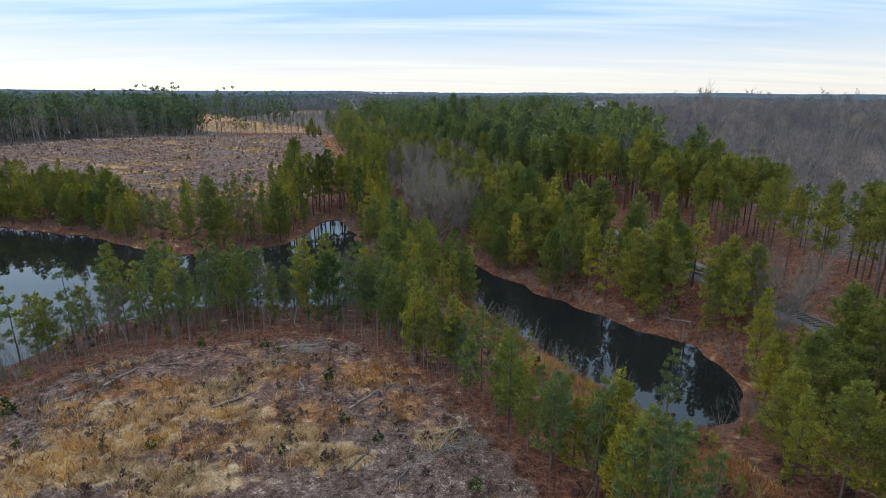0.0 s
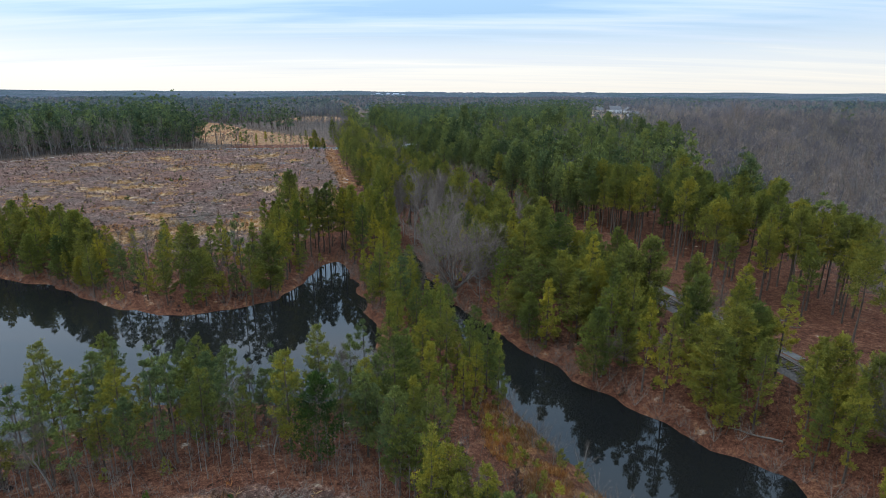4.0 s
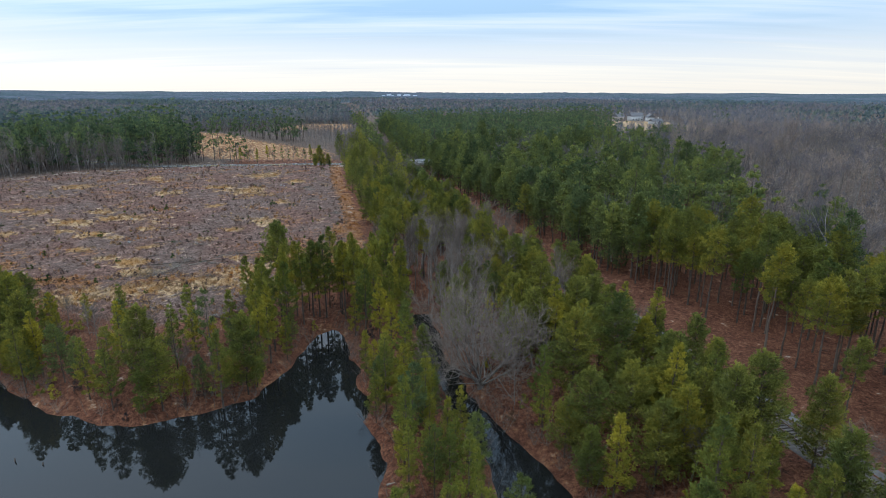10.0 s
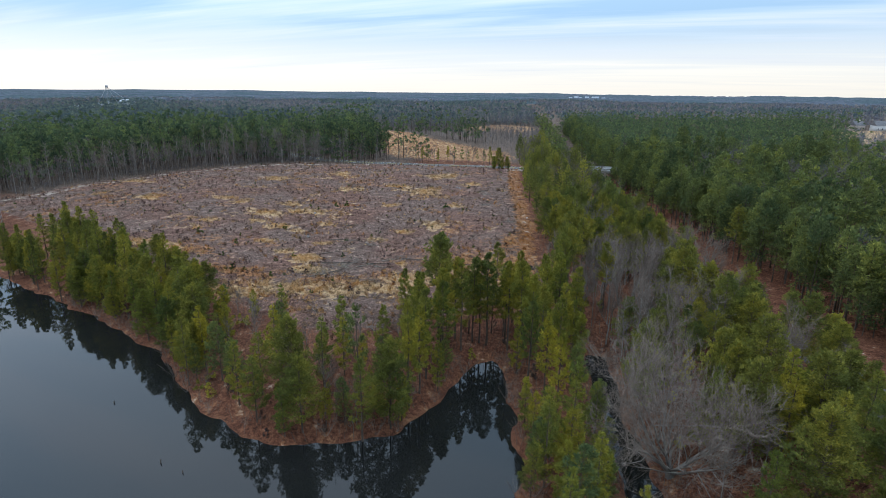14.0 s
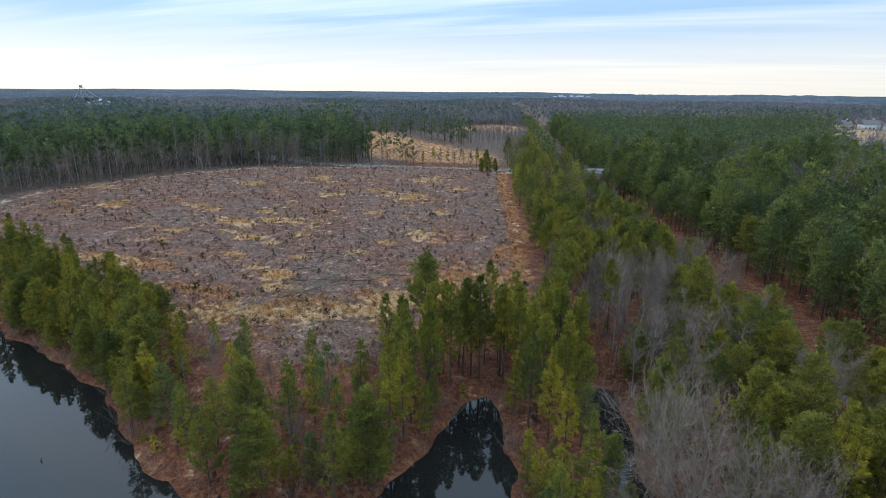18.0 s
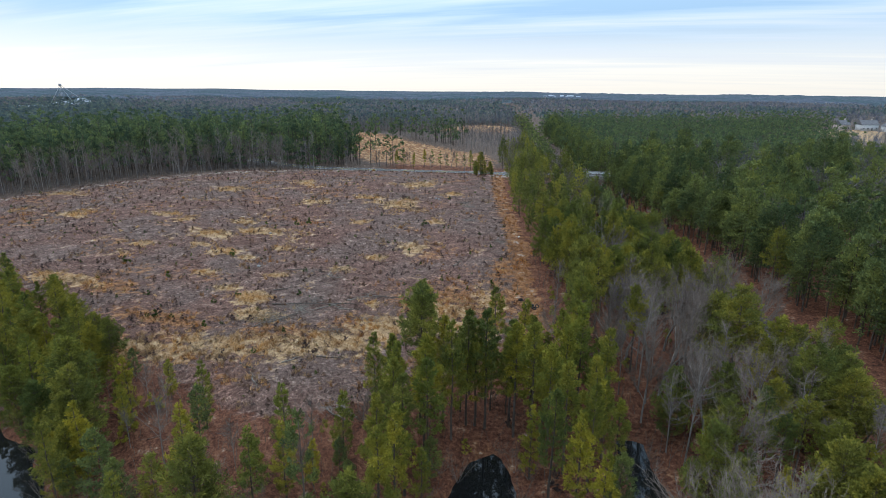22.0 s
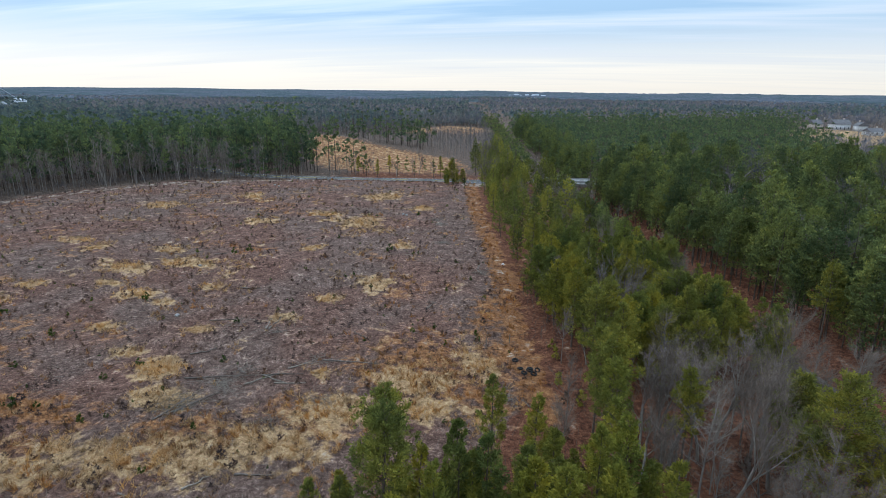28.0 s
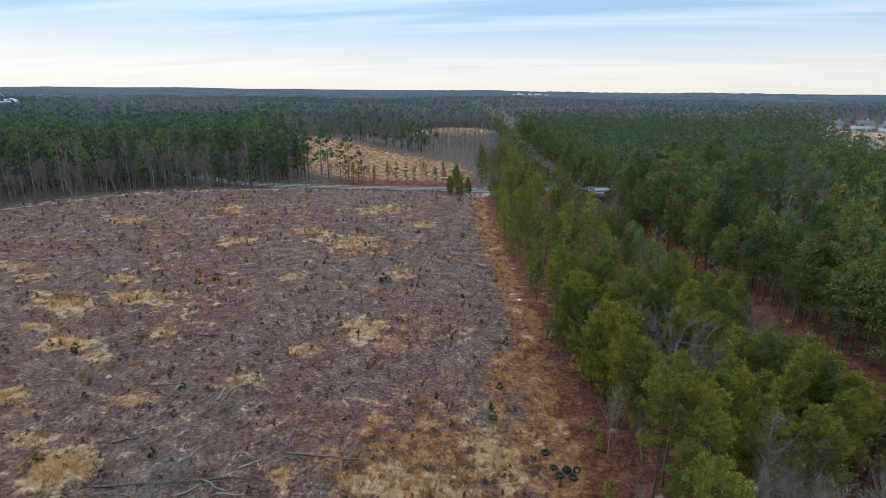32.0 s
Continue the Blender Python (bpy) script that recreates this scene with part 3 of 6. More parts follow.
def joined(chunks):
    V, T, o = [], [], 0
    for v, t in chunks:
        V.append(v)
        T.append(t + o)
        o += len(v)
    return np.concatenate(V), np.concatenate(T)


def pine(seed, H, base, spread, tufts, blade, per=5, limb=True, gather=0.68):
    """Wood and needles of a pine: height, where the crown starts (0..1), its radius, number of needle tufts, needle length; a small gather lifts the boughs to the top."""
    r = np.random.RandomState(seed)
    n = 7
    zs = np.linspace(-0.3, H * 0.98, n)
    lean = r.randn(2) * 0.012 * H
    xs = np.stack([lean[0] * (zs / H) ** 2 + np.r_[0, r.randn(n - 1) * 0.05], lean[1] * (zs / H) ** 2 + np.r_[0, r.randn(n - 1) * 0.05], zs], 1)
    rad = 0.011 * H * (1 - 0.9 * np.clip(zs / H, 0, 1)) + 0.012
    wood = [tubes(xs[:-1], xs[1:], rad[:-1], rad[1:], 6 if limb else 3)]

    def axis(z):
        return np.stack([np.interp(z, zs, xs[:, 0]), np.interp(z, zs, xs[:, 1]), z], -1)

    # boughs in whorls, long below and short towards the rounded top
    nl = max(14, int(tufts / 17)) if limb else max(9, int(tufts / 8))
    u = (np.arange(nl) // 5 + 0.5 * r.rand(nl)) / max(1, (nl - 1) // 5)
    u = np.clip(u, 0, 1) ** gather
    u[-3:] = 1.0
    zl = H * (base + (1 - base) * u)
    prof = np.clip((1 - u) ** 0.42, 0.2, 1) * (0.60 + 0.40 * np.clip(u / 0.25, 0, 1))
    ln = spread * prof * (0.45 + 0.8 * r.rand(nl))
    az = np.arange(nl) * 1.2566 + (np.arange(nl) // 5) * 0.7 + r.randn(nl) * 0.35
    up = 0.12 + 0.75 * u ** 1.4 + 0.16 * r.randn(nl)
    up[-3:] = 1.6
    dirs = np.stack([np.cos(az), np.sin(az), up], 1)
    dirs /= np.linalg.norm(dirs, axis=1, keepdims=True)
    P = axis(zl - 0.1)
    Q = P + dirs * ln[:, None]
    if limb:
        wood.append(tubes(P, Q, 0.010 + 0.010 * ln, np.full(nl, 0.006), 3))
        # dead stubs below the crown
        k = 8
        zd = H * (base * (0.35 + 0.62 * r.rand(k)))
        ad = r.rand(k) * 6.28
        Pd = axis(zd)
        wood.append(tubes(Pd, Pd + np.stack([np.cos(ad), np.sin(ad), 0.1 + 0 * ad], 1) * (0.4 + 1.1 * r.rand(k))[:, None], np.full(k, 0.018), np.full(k, 0.006), 3))
    # needle tufts in a flat spray along the outer part of each bough
    weight = (ln + 0.2) ** 1.35
    pick = np.sort(r.choice(nl, tufts, p=weight / weight.sum()))
    s = 0.34 + 0.70 * r.rand(tufts) ** 0.75
    across = np.stack([-np.sin(az), np.cos(az), 0 * az], 1)[pick]
    C = P[pick] + (Q - P)[pick] * s[:, None] + across * (r.randn(tufts) * 0.25 * ln[pick] * (1.25 - 0.6 * s))[:, None]
    C[:, 2] += 0.16 * ln[pick] * s * s + r.randn(tufts) * (0.07 + 0.05 * ln[pick])
    out = dirs[pick] * 0.75 + across * 0.4 * r.randn(tufts)[:, None] + [0, 0, 0.5]
    C5 = np.repeat(C, per, 0)
    D5 = np.repeat(out, per, 0) + r.randn(tufts * per, 3) * 0.62
    leaf = blades(C5, D5, blade * (0.7 + 0.6 * r.rand(len(C5))), blade * (0.26 if limb else 0.46) * (0.7 + 0.6 * r.rand(len(C5))))
    return joined(wood), leaf


def hardwood(seed, H, spread, fine, fork=0.32, twig=0.022):
    """Trunk and bare branches of a leafless tree; the count of twigs is fine."""
    r = np.random.RandomState(seed)
    segs = []

    def grow(p, d, ln, rad, level):
        n = 3
        for i in range(n):
            d = d + r.randn(3) * 0.10
            d[2] += 0.05
            d = d / np.linalg.norm(d)
            q = p + d * ln / n
            r2 = rad * (0.84 if level else 0.88)
            segs.append((p, q, rad, r2, level))
            if level < 3 and (i or level):
                for _ in range(2 if level < 2 else 2):
                    a = r.randn(3)
                    a -= a.dot(d) * d
                    a /= np.linalg.norm(a)
                    e = d * 0.75 + a * (0.55 + 0.4 * r.rand()) * spread + np.array([0, 0, 0.18])
                    grow(q, e / np.linalg.norm(e), ln * (0.50 + 0.2 * r.rand()), r2 * 0.52, level + 1)
            p, rad = q, r2
        return p

    grow(np.array([0, 0, -0.3]), np.array([0.05 * r.randn(), 0.05 * r.randn(), 1.0]), H * (fork + 0.30), 0.013 * H, 0)
    segs = [s for s in segs if s[4] < 3 or r.rand() < 0.8]
    P, Q = np.array([s[0] for s in segs]), np.array([s[1] for s in segs])
    ra, rb, lv = np.array([s[2] for s in segs]), np.array([s[3] for s in segs]), np.array([s[4] for s in segs])
    top = Q[:, 2].max()
    sc = H / top
    P, Q = P * sc, Q * sc
    big = lv < 2
    trunk = joined([tubes(P[lv == 0], Q[lv == 0], ra[lv == 0], rb[lv == 0], 6), tubes(P[lv == 1], Q[lv == 1], ra[lv == 1], rb[lv == 1], 4)])
    small = [tubes(P[~big], Q[~big], np.maximum(ra[~big], 0.012), np.maximum(rb[~big], 0.008), 3)]
    k = r.choice(np.flatnonzero(lv >= 2), fine)
    s = r.rand(fine)
    C = P[k] + (Q - P)[k] * s[:, None]
    d = (Q - P)[k]
    d = d / np.linalg.norm(d, axis=1, keepdims=True)
    D = d * 0.8 + r.randn(fine, 3) * 0.5 + [0, 0, 0.25]
    small.append(blades(C, D, (0.05 + 0.05 * r.rand(fine)) * H, np.full(fine, twig), False))
    return trunk, joined(small)


RAND = random.Random(5)


def z_at(x, y):
    return float(height(np.array([x]), np.array([y]))[0])


def make_kind(name, label, category, wood, leaf, wood_mat, leaf_mat, leaf_name="crown"):
    """A tree to copy: an Empty with a trunk and a crown."""
    root = new(name)
    link("trunk", mesh_of("trunk", *wood, wood_mat, smooth=True), root)
    me = mesh_of(leaf_name, *leaf, leaf_mat)
    n = len(leaf[0])
    r = np.random.RandomState(n)
    tone = np.repeat(r.rand(n // 18 + 1) - 0.5, 18)[:n] * 0.6 + np.repeat(r.rand(n // 300 + 1) - 0.5, 300)[:n] * 0.6
    me.attributes.new("tone", "FLOAT", "POINT").data.foreach_set("value", tone.astype(np.float32))
    link(leaf_name, me, root)
    return tagged(root, label, category)


def plant(model, x, y, size=1.0, group="", sink=0.05):
    ob = copy_thing(model, pose(x, y, z_at(x, y) - sink, 0, 0, RAND.uniform(0, 360)))
    ob.scale = (size * RAND.uniform(0.92, 1.08), size * RAND.uniform(0.92, 1.08), size)
    if group:
        tagged(ob, group=group)
    return ob


def spread_points(x0, x1, y0, y1, step, seed):
    r = np.random.RandomState(seed)
    X, Y = np.meshgrid(np.arange(x0, x1, step), np.arange(y0, y1, step))
    X, Y = X.ravel() + (r.rand(X.size) - 0.5) * step * 0.85, Y.ravel() + (r.rand(Y.size) - 0.5) * step * 0.85
    return X, Y, r


def free(X, Y, field=2.0, shore=1.2, rail=6.0):
    ok = water_distance(X, Y) > shore
    ok &= signed_distance(FIELD, X, Y) > field
    ok &= signed_distance(NEAR_FIELD, X, Y) > field
    ok &= (signed_distance(HILL_FIELD, X, Y) > 3) & (signed_distance(HILL_TOP, X, Y) > 2)
    ok &= line_distance(RAIL, X, Y)[0] > rail
    ok &= line_distance(ROAD, X, Y)[0] > 8.0
    ok &= line_distance(TRACK, X, Y)[0] > 3.5
    ok &= ~((np.abs(X - 168) < 34) & (Y > 515) & (Y < 668))
    return ok


def forest(name, label, models, X, Y, size, seed, mat, vary=1.0):
    """Many far trees joined into one mesh of kind stuff."""
    r = np.random.RandomState(seed)
    Z = height(X, Y) - 0.1
    V, T, I, tones, o = [], [], [], [], 0
    which = r.randint(len(models), size=len(X))
    for i, (wood, leaf) in enumerate(models):
        sel = np.flatnonzero(which == i)
        v0 = np.concatenate([wood[0], leaf[0]])
        t0 = np.concatenate([wood[1], leaf[1] + len(wood[0])])
        ind = np.r_[np.zeros(len(wood[1]), int), np.ones(len(leaf[1]), int)]
        a, s = r.rand(len(sel)) * 6.283, size * (0.68 + 0.5 * r.rand(len(sel)))
        c, n = np.cos(a) * s, np.sin(a) * s
        vx = v0[None, :, 0] * c[:, None] - v0[None, :, 1] * n[:, None] + X[sel, None]
        vy = v0[None, :, 0] * n[:, None] + v0[None, :, 1] * c[:, None] + Y[sel, None]
        vz = v0[None, :, 2] * s[:, None] + Z[sel, None]
        V.append(np.stack([vx, vy, vz], -1).reshape(-1, 3))
        T.append((t0[None] + (np.arange(len(sel)) * len(v0))[:, None, None] + o).reshape(-1, 3))
        I.append(np.tile(ind, len(sel)))
        tuft = np.r_[np.zeros(len(wood[0])), np.repeat(r.rand(len(leaf[0]) // 9 + 1) - 0.5, 9)[:len(leaf[0])]]
        tones.append((vary * (0.95 * (r.rand(len(sel)) - 0.5)[:, None] + 0.5 * tuft[None, :])).ravel())
        o += len(sel) * len(v0)
    me = mesh_of(name, np.concatenate(V), np.concatenate(T), mat, np.concatenate(I))
    me.attributes.new("tone", "FLOAT", "POINT").data.foreach_set("value", np.concatenate(tones).astype(np.float32))
    return tagged(link(name, me), label, "forest", kind="stuff")


SIZES = {}


def kinds(name, label, makers, wood_mat, leaf_mats):
    out = []
    for k, (H, arrays) in enumerate(makers):
        ob = make_kind(name, label, "tree", *arrays, wood_mat, leaf_mats[k % len(leaf_mats)])
        SIZES[ob.name] = H
        out.append(ob)
    return out


def vase(seed, H, spread, stems, fine, twig=0.022):
    """A leafless tree of many stems that fan out from the foot."""
    r = np.random.RandomState(seed)
    P, Q, A, B, tips = [], [], [], [], []
    for i in range(stems):
        a, t = i * 2.4 + r.rand(), spread * math.sqrt((i + 0.5) / stems)
        d = np.array([math.cos(a) * t, math.sin(a) * t, 1.0])
        d /= np.linalg.norm(d)
        p, ln, rad = np.array([0.0, 0, -0.2]), H * (0.75 + 0.25 * r.rand()), 0.006 * H
        for k in range(5):
            d = d + r.randn(3) * 0.06 + [0, 0, 0.03]
            d /= np.linalg.norm(d)
            q = p + d * ln / 5
            P.append(p), Q.append(q), A.append(rad), B.append(rad * 0.75)
            for _ in range(3 if k else 0):
                e = d + r.randn(3) * 0.42
                e /= np.linalg.norm(e)
                tips.append((q, q + e * ln * (0.12 + 0.14 * r.rand()), rad * 0.4))
            p, rad = q, rad * 0.75
    trunk = tubes(P, Q, A, B, 4)
    U, W = np.array([t[0] for t in tips]), np.array([t[1] for t in tips])
    small = [tubes(U, W, np.array([t[2] for t in tips]), np.full(len(tips), 0.006), 3)]
    k = r.randint(len(tips), size=fine)
    C = U[k] + (W - U)[k] * r.rand(fine)[:, None]
    d = (W - U)[k]
    d /= np.linalg.norm(d, axis=1, keepdims=True)
    small.append(blades(C, d + r.randn(fine, 3) * 0.4 + [0, 0, 0.2], (0.05 + 0.06 * r.rand(fine)) * H, np.full(fine, twig), False))
    return trunk, joined(small)


PINES = kinds("pine_tree", "tall plantation pine with a bare lower trunk and green crown",
              [(15.0 + i % 3, pine(100 + i, 15.0 + i % 3, 0.44 + 0.05 * (i % 3), 2.6 + 0.4 * (i % 2), 1050, 0.36, 6)) for i in range(4)], PINE_BARK, [PINE])
COLUMN = kinds("pine_tree", "narrow green pine with needles low down its trunk",
               [(14.0 + i % 2, pine(120 + i, 14.0 + i % 2, 0.16 + 0.07 * (i % 3), 2.05 + 0.4 * (i % 2), 950, 0.36, 6)) for i in range(4)], PINE_BARK, [YOUNG, PINE, YOUNG])
TALL = kinds("pine_tree", "tall slim pine with a bare trunk at the water's edge",
             [(14.5 + i % 2, pine(160 + i, 14.5 + i % 2, 0.25 + 0.06 * (i % 3), 2.0 + 0.3 * (i % 2), 950, 0.36, 6)) for i in range(3)], PINE_BARK, [YOUNG, PINE])
BROAD = kinds("broad_pine_tree", "broad full-crowned pine with branches to near the ground",
              [(13.0 + i % 2, pine(140 + i, 13.0 + i % 2, 0.12 + 0.06 * (i % 2), 3.5 + 0.4 * (i % 2), 2300, 0.38, 6, True, 0.8)) for i in range(3)], PINE_BARK, [PINE])
BUSHY = kinds("young_pine_tree", "yellow-green young pine branched low on the bank",
              [(10.5 + i % 3, pine(200 + i, 10.5 + i % 3, 0.14 + 0.08 * (i % 2), 1.95 + 0.4 * (i % 2), 850, 0.34, 6, True, 0.9)) for i in range(4)], PINE_BARK, [YOUNG, PINE, YOUNG, MIXED_PINE])
THIN = kinds("slender_pine_tree", "slender open pine with sparse needles", [(12.0, pine(260 + i, 12.0, 0.30, 2.0, 340, 0.40, 5, True, 0.8)) for i in range(3)], PINE_BARK, [MIXED_PINE])
ROUND = kinds("evergreen_tree", "dense round dark evergreen holly tree", [(9.0, pine(270 + i, 9.0, 0.06, 2.6, 1700, 0.27)) for i in range(2)], PINE_BARK, [CEDAR])
def pole_tree(seed, H, spread, limbs, fine, twig):
    """A straight leafless forest tree with a high narrow crown."""
    r = np.random.RandomState(seed)
    zs = np.array([-0.3, 0.3, 0.6, 0.85, 1.0]) * [1, H, H, H, H]
    bend = np.cumsum(r.randn(4, 2) * 0.007 * H, 0)
    ax = np.stack([np.r_[0, bend[:, 0]], np.r_[0, bend[:, 1]], zs], 1)
    rad = 0.0078 * H * np.array([1.0, 0.8, 0.55, 0.28, 0.08])
    u = 0.34 + 0.62 * r.rand(limbs) ** 0.8
    P = np.stack([np.interp(u * H, zs, ax[:, 0]), np.interp(u * H, zs, ax[:, 1]), u * H], 1)
    a, ln = r.rand(limbs) * 6.283, H * spread * (1.2 - u) * (0.25 + 1.1 * r.rand(limbs))
    D = np.stack([np.cos(a), np.sin(a), 0.25 + 1.5 * r.rand(limbs)], 1)
    D /= np.linalg.norm(D, axis=1, keepdims=True) * 0.8
    M = P + D * ln[:, None] * 0.5 + r.randn(limbs, 3) * 0.06 * ln[:, None]
    Q = M + (D + [0, 0, 0.35]) * ln[:, None] * 0.55 + r.randn(limbs, 3) * 0.10 * ln[:, None]
    rl = 0.0034 * H * (1.2 - u)
    stem = joined([tubes(ax[:-1], ax[1:], rad[:-1], rad[1:], 5), tubes(P, M, rl, rl * 0.7, 3), tubes(M, Q, rl * 0.7, np.full(limbs, 0.010), 3)])
    k = r.randint(limbs, size=fine)
    t = r.rand(fine)[:, None]
    C = np.where(t < 0.4, P[k] + (M - P)[k] * (t / 0.4), M[k] + (Q - M)[k] * ((t - 0.4) / 0.6))
    return stem, blades(C, D[k] * 0.7 + r.randn(fine, 3) * 0.62 + [0, 0, 0.25], (0.03 + 0.05 * r.rand(fine)) * H, np.full(fine, twig), False)


BARES = kinds("bare_tree", "leafless grey hardwood tree with fine twigs",
              [(14.0 + i, hardwood(300 + i, 14.0 + i, 0.62, 1900, 0.36, 0.024) if i % 2 else pole_tree(300 + i, 14.0 + i, 0.30, 40, 1900, 0.020)) for i in range(4)], GREY_BARK, [OAK_TWIGS])


def oak(seed, H, fine, twig):
    """A wide leafless tree that forks low into sprawling limbs."""
    r = np.random.RandomState(seed)
    segs = []

    def limb(p, d, ln, rad, level):
        for i in range(3):
            d = d + r.randn(3) * 0.13 + [0, 0, 0.06 if level else 0.0]
            d = d / np.linalg.norm(d)
            q = p + d * ln / 3
            segs.append((p, q, rad, rad * 0.8, level))
            p, rad = q, rad * 0.8
            if level < 4 and (i > 0 or level == 0):
                for _ in range(2 if level < 3 else 1):
                    e = d * 0.8 + r.randn(3) * 0.52 + [0, 0, 0.10]
                    limb(p, e / np.linalg.norm(e), ln * (0.56 + 0.18 * r.rand()), rad * 0.62, level + 1)

    for i in range(9):
        a, up = i * 2.4, (2.2 if i == 0 else 0.35 + 1.1 * r.rand())
        d = np.array([math.cos(a), math.sin(a), up])
        limb(np.array([0, 0, 0.2 + 0.3 * r.rand()]), d / np.linalg.norm(d), H * (0.40 if i else 0.5), 0.0085 * H, 0)
    P, Q = np.array([g[0] for g in segs]), np.array([g[1] for g in segs])
    ra, rb, lv = np.array([g[2] for g in segs]), np.array([g[3] for g in segs]), np.array([g[4] for g in segs])
    sc = H / Q[:, 2].max()
    P, Q = P * sc, Q * sc
    low = np.minimum(P[:, 2], Q[:, 2]) > -0.2
    P, Q, ra, rb, lv = P[low], Q[low], ra[low], rb[low], lv[low]
    big = lv < 2
    trunk = joined([tubes([[0, 0, -0.4]], [[0, 0, 0.6]], [0.026 * H], [0.022 * H], 8), tubes(P[big], Q[big], ra[big], rb[big], 5)])
    k = r.choice(np.flatnonzero(lv >= 2), fine)
    C = P[k] + (Q - P)[k] * r.rand(fine)[:, None]
    d = (Q - P)[k]
    d /= np.linalg.norm(d, axis=1, keepdims=True)
    small = [tubes(P[~big], Q[~big], np.maximum(ra[~big], 0.014), np.maximum(rb[~big], 0.010), 3),
             blades(C, d + r.randn(fine, 3) * 0.5 + [0, 0, 0.25], (0.03 + 0.05 * r.rand(fine)) * H, np.full(fine, twig), False)]
    return trunk, joined(small)


BIG_BARE = kinds("spreading_tree", "large spreading leafless tree with pale limbs by the channel", [(18.0, oak(331, 18.0, 19000, 0.022))], GREY_BARK, [OAK_TWIGS])
VASES = kinds("multistem_tree", "leafless grey tree of many fanning stems", [(10.0, vase(340 + i, 10.0, 0.75, 26, 8000, 0.026)) for i in range(2)], GREY_BARK, [TWIGS])
SHRUBS = kinds("bare_shrub", "grey leafless shrub at the water's edge", [(3.5, vase(350 + i, 3.5, 0.8, 9, 420, 0.02)) for i in range(3)], GREY_BARK, [OAK_TWIGS])
MID_PINES = [pine(440 + i, 15.5 + 1.3 * i, 0.16 + 0.09 * i, 3.5, 760, 0.48, 3, False) for i in range(4)]
LOW_PINES = [pine(400 + i, 16.0 + i, 0.42 + 0.05 * i, 2.6, 120, 0.85, 3, False) for i in range(3)]

BROAD_BARES = [hardwood(520 + i, 13.0 + i, 0.75, 700, 0.36, 0.045) for i in range(3)]
LOW_BARES = [pole_tree(500 + i, 13.0 + 1.2 * i, 0.30, 16, 170, 0.085) for i in range(4)]
EDGE_PINES = [pine(460 + i, 16.0 + i, 0.16 + 0.08 * i, 3.0, 190, 0.75, 3, False) for i in range(3)]
FAR_PINES = [pine(600 + i, 15.0 + i, 0.20, 3.4, 70, 1.0, 2, False) for i in range(3)]


def thin_tree(seed, H):
    """A bare tree for the far woods: a stem and a brush of twigs."""
    r = np.random.RandomState(seed)
    n = 26
    stem = tubes([[0, 0, -0.3], [0, 0, H * 0.5]], [[0, 0, H * 0.5], [0.2, 0.1, H * 0.95]], [0.16, 0.10], [0.10, 0.02], 3)
    z = H * (0.35 + 0.5 * r.rand(n))
    C = np.stack([r.randn(n) * 0.2, r.randn(n) * 0.2, z], 1)
    a = r.rand(n) * 6.28
    D = np.stack([np.cos(a) * 0.7, np.sin(a) * 0.7, 0.9 + 0 * a], 1)
    return stem, blades(C, D, H * (0.2 + 0.16 * r.rand(n)), np.full(n, 0.20), False)


FAR_BARES = [thin_tree(700 + i, 15.0 + i) for i in range(3)]

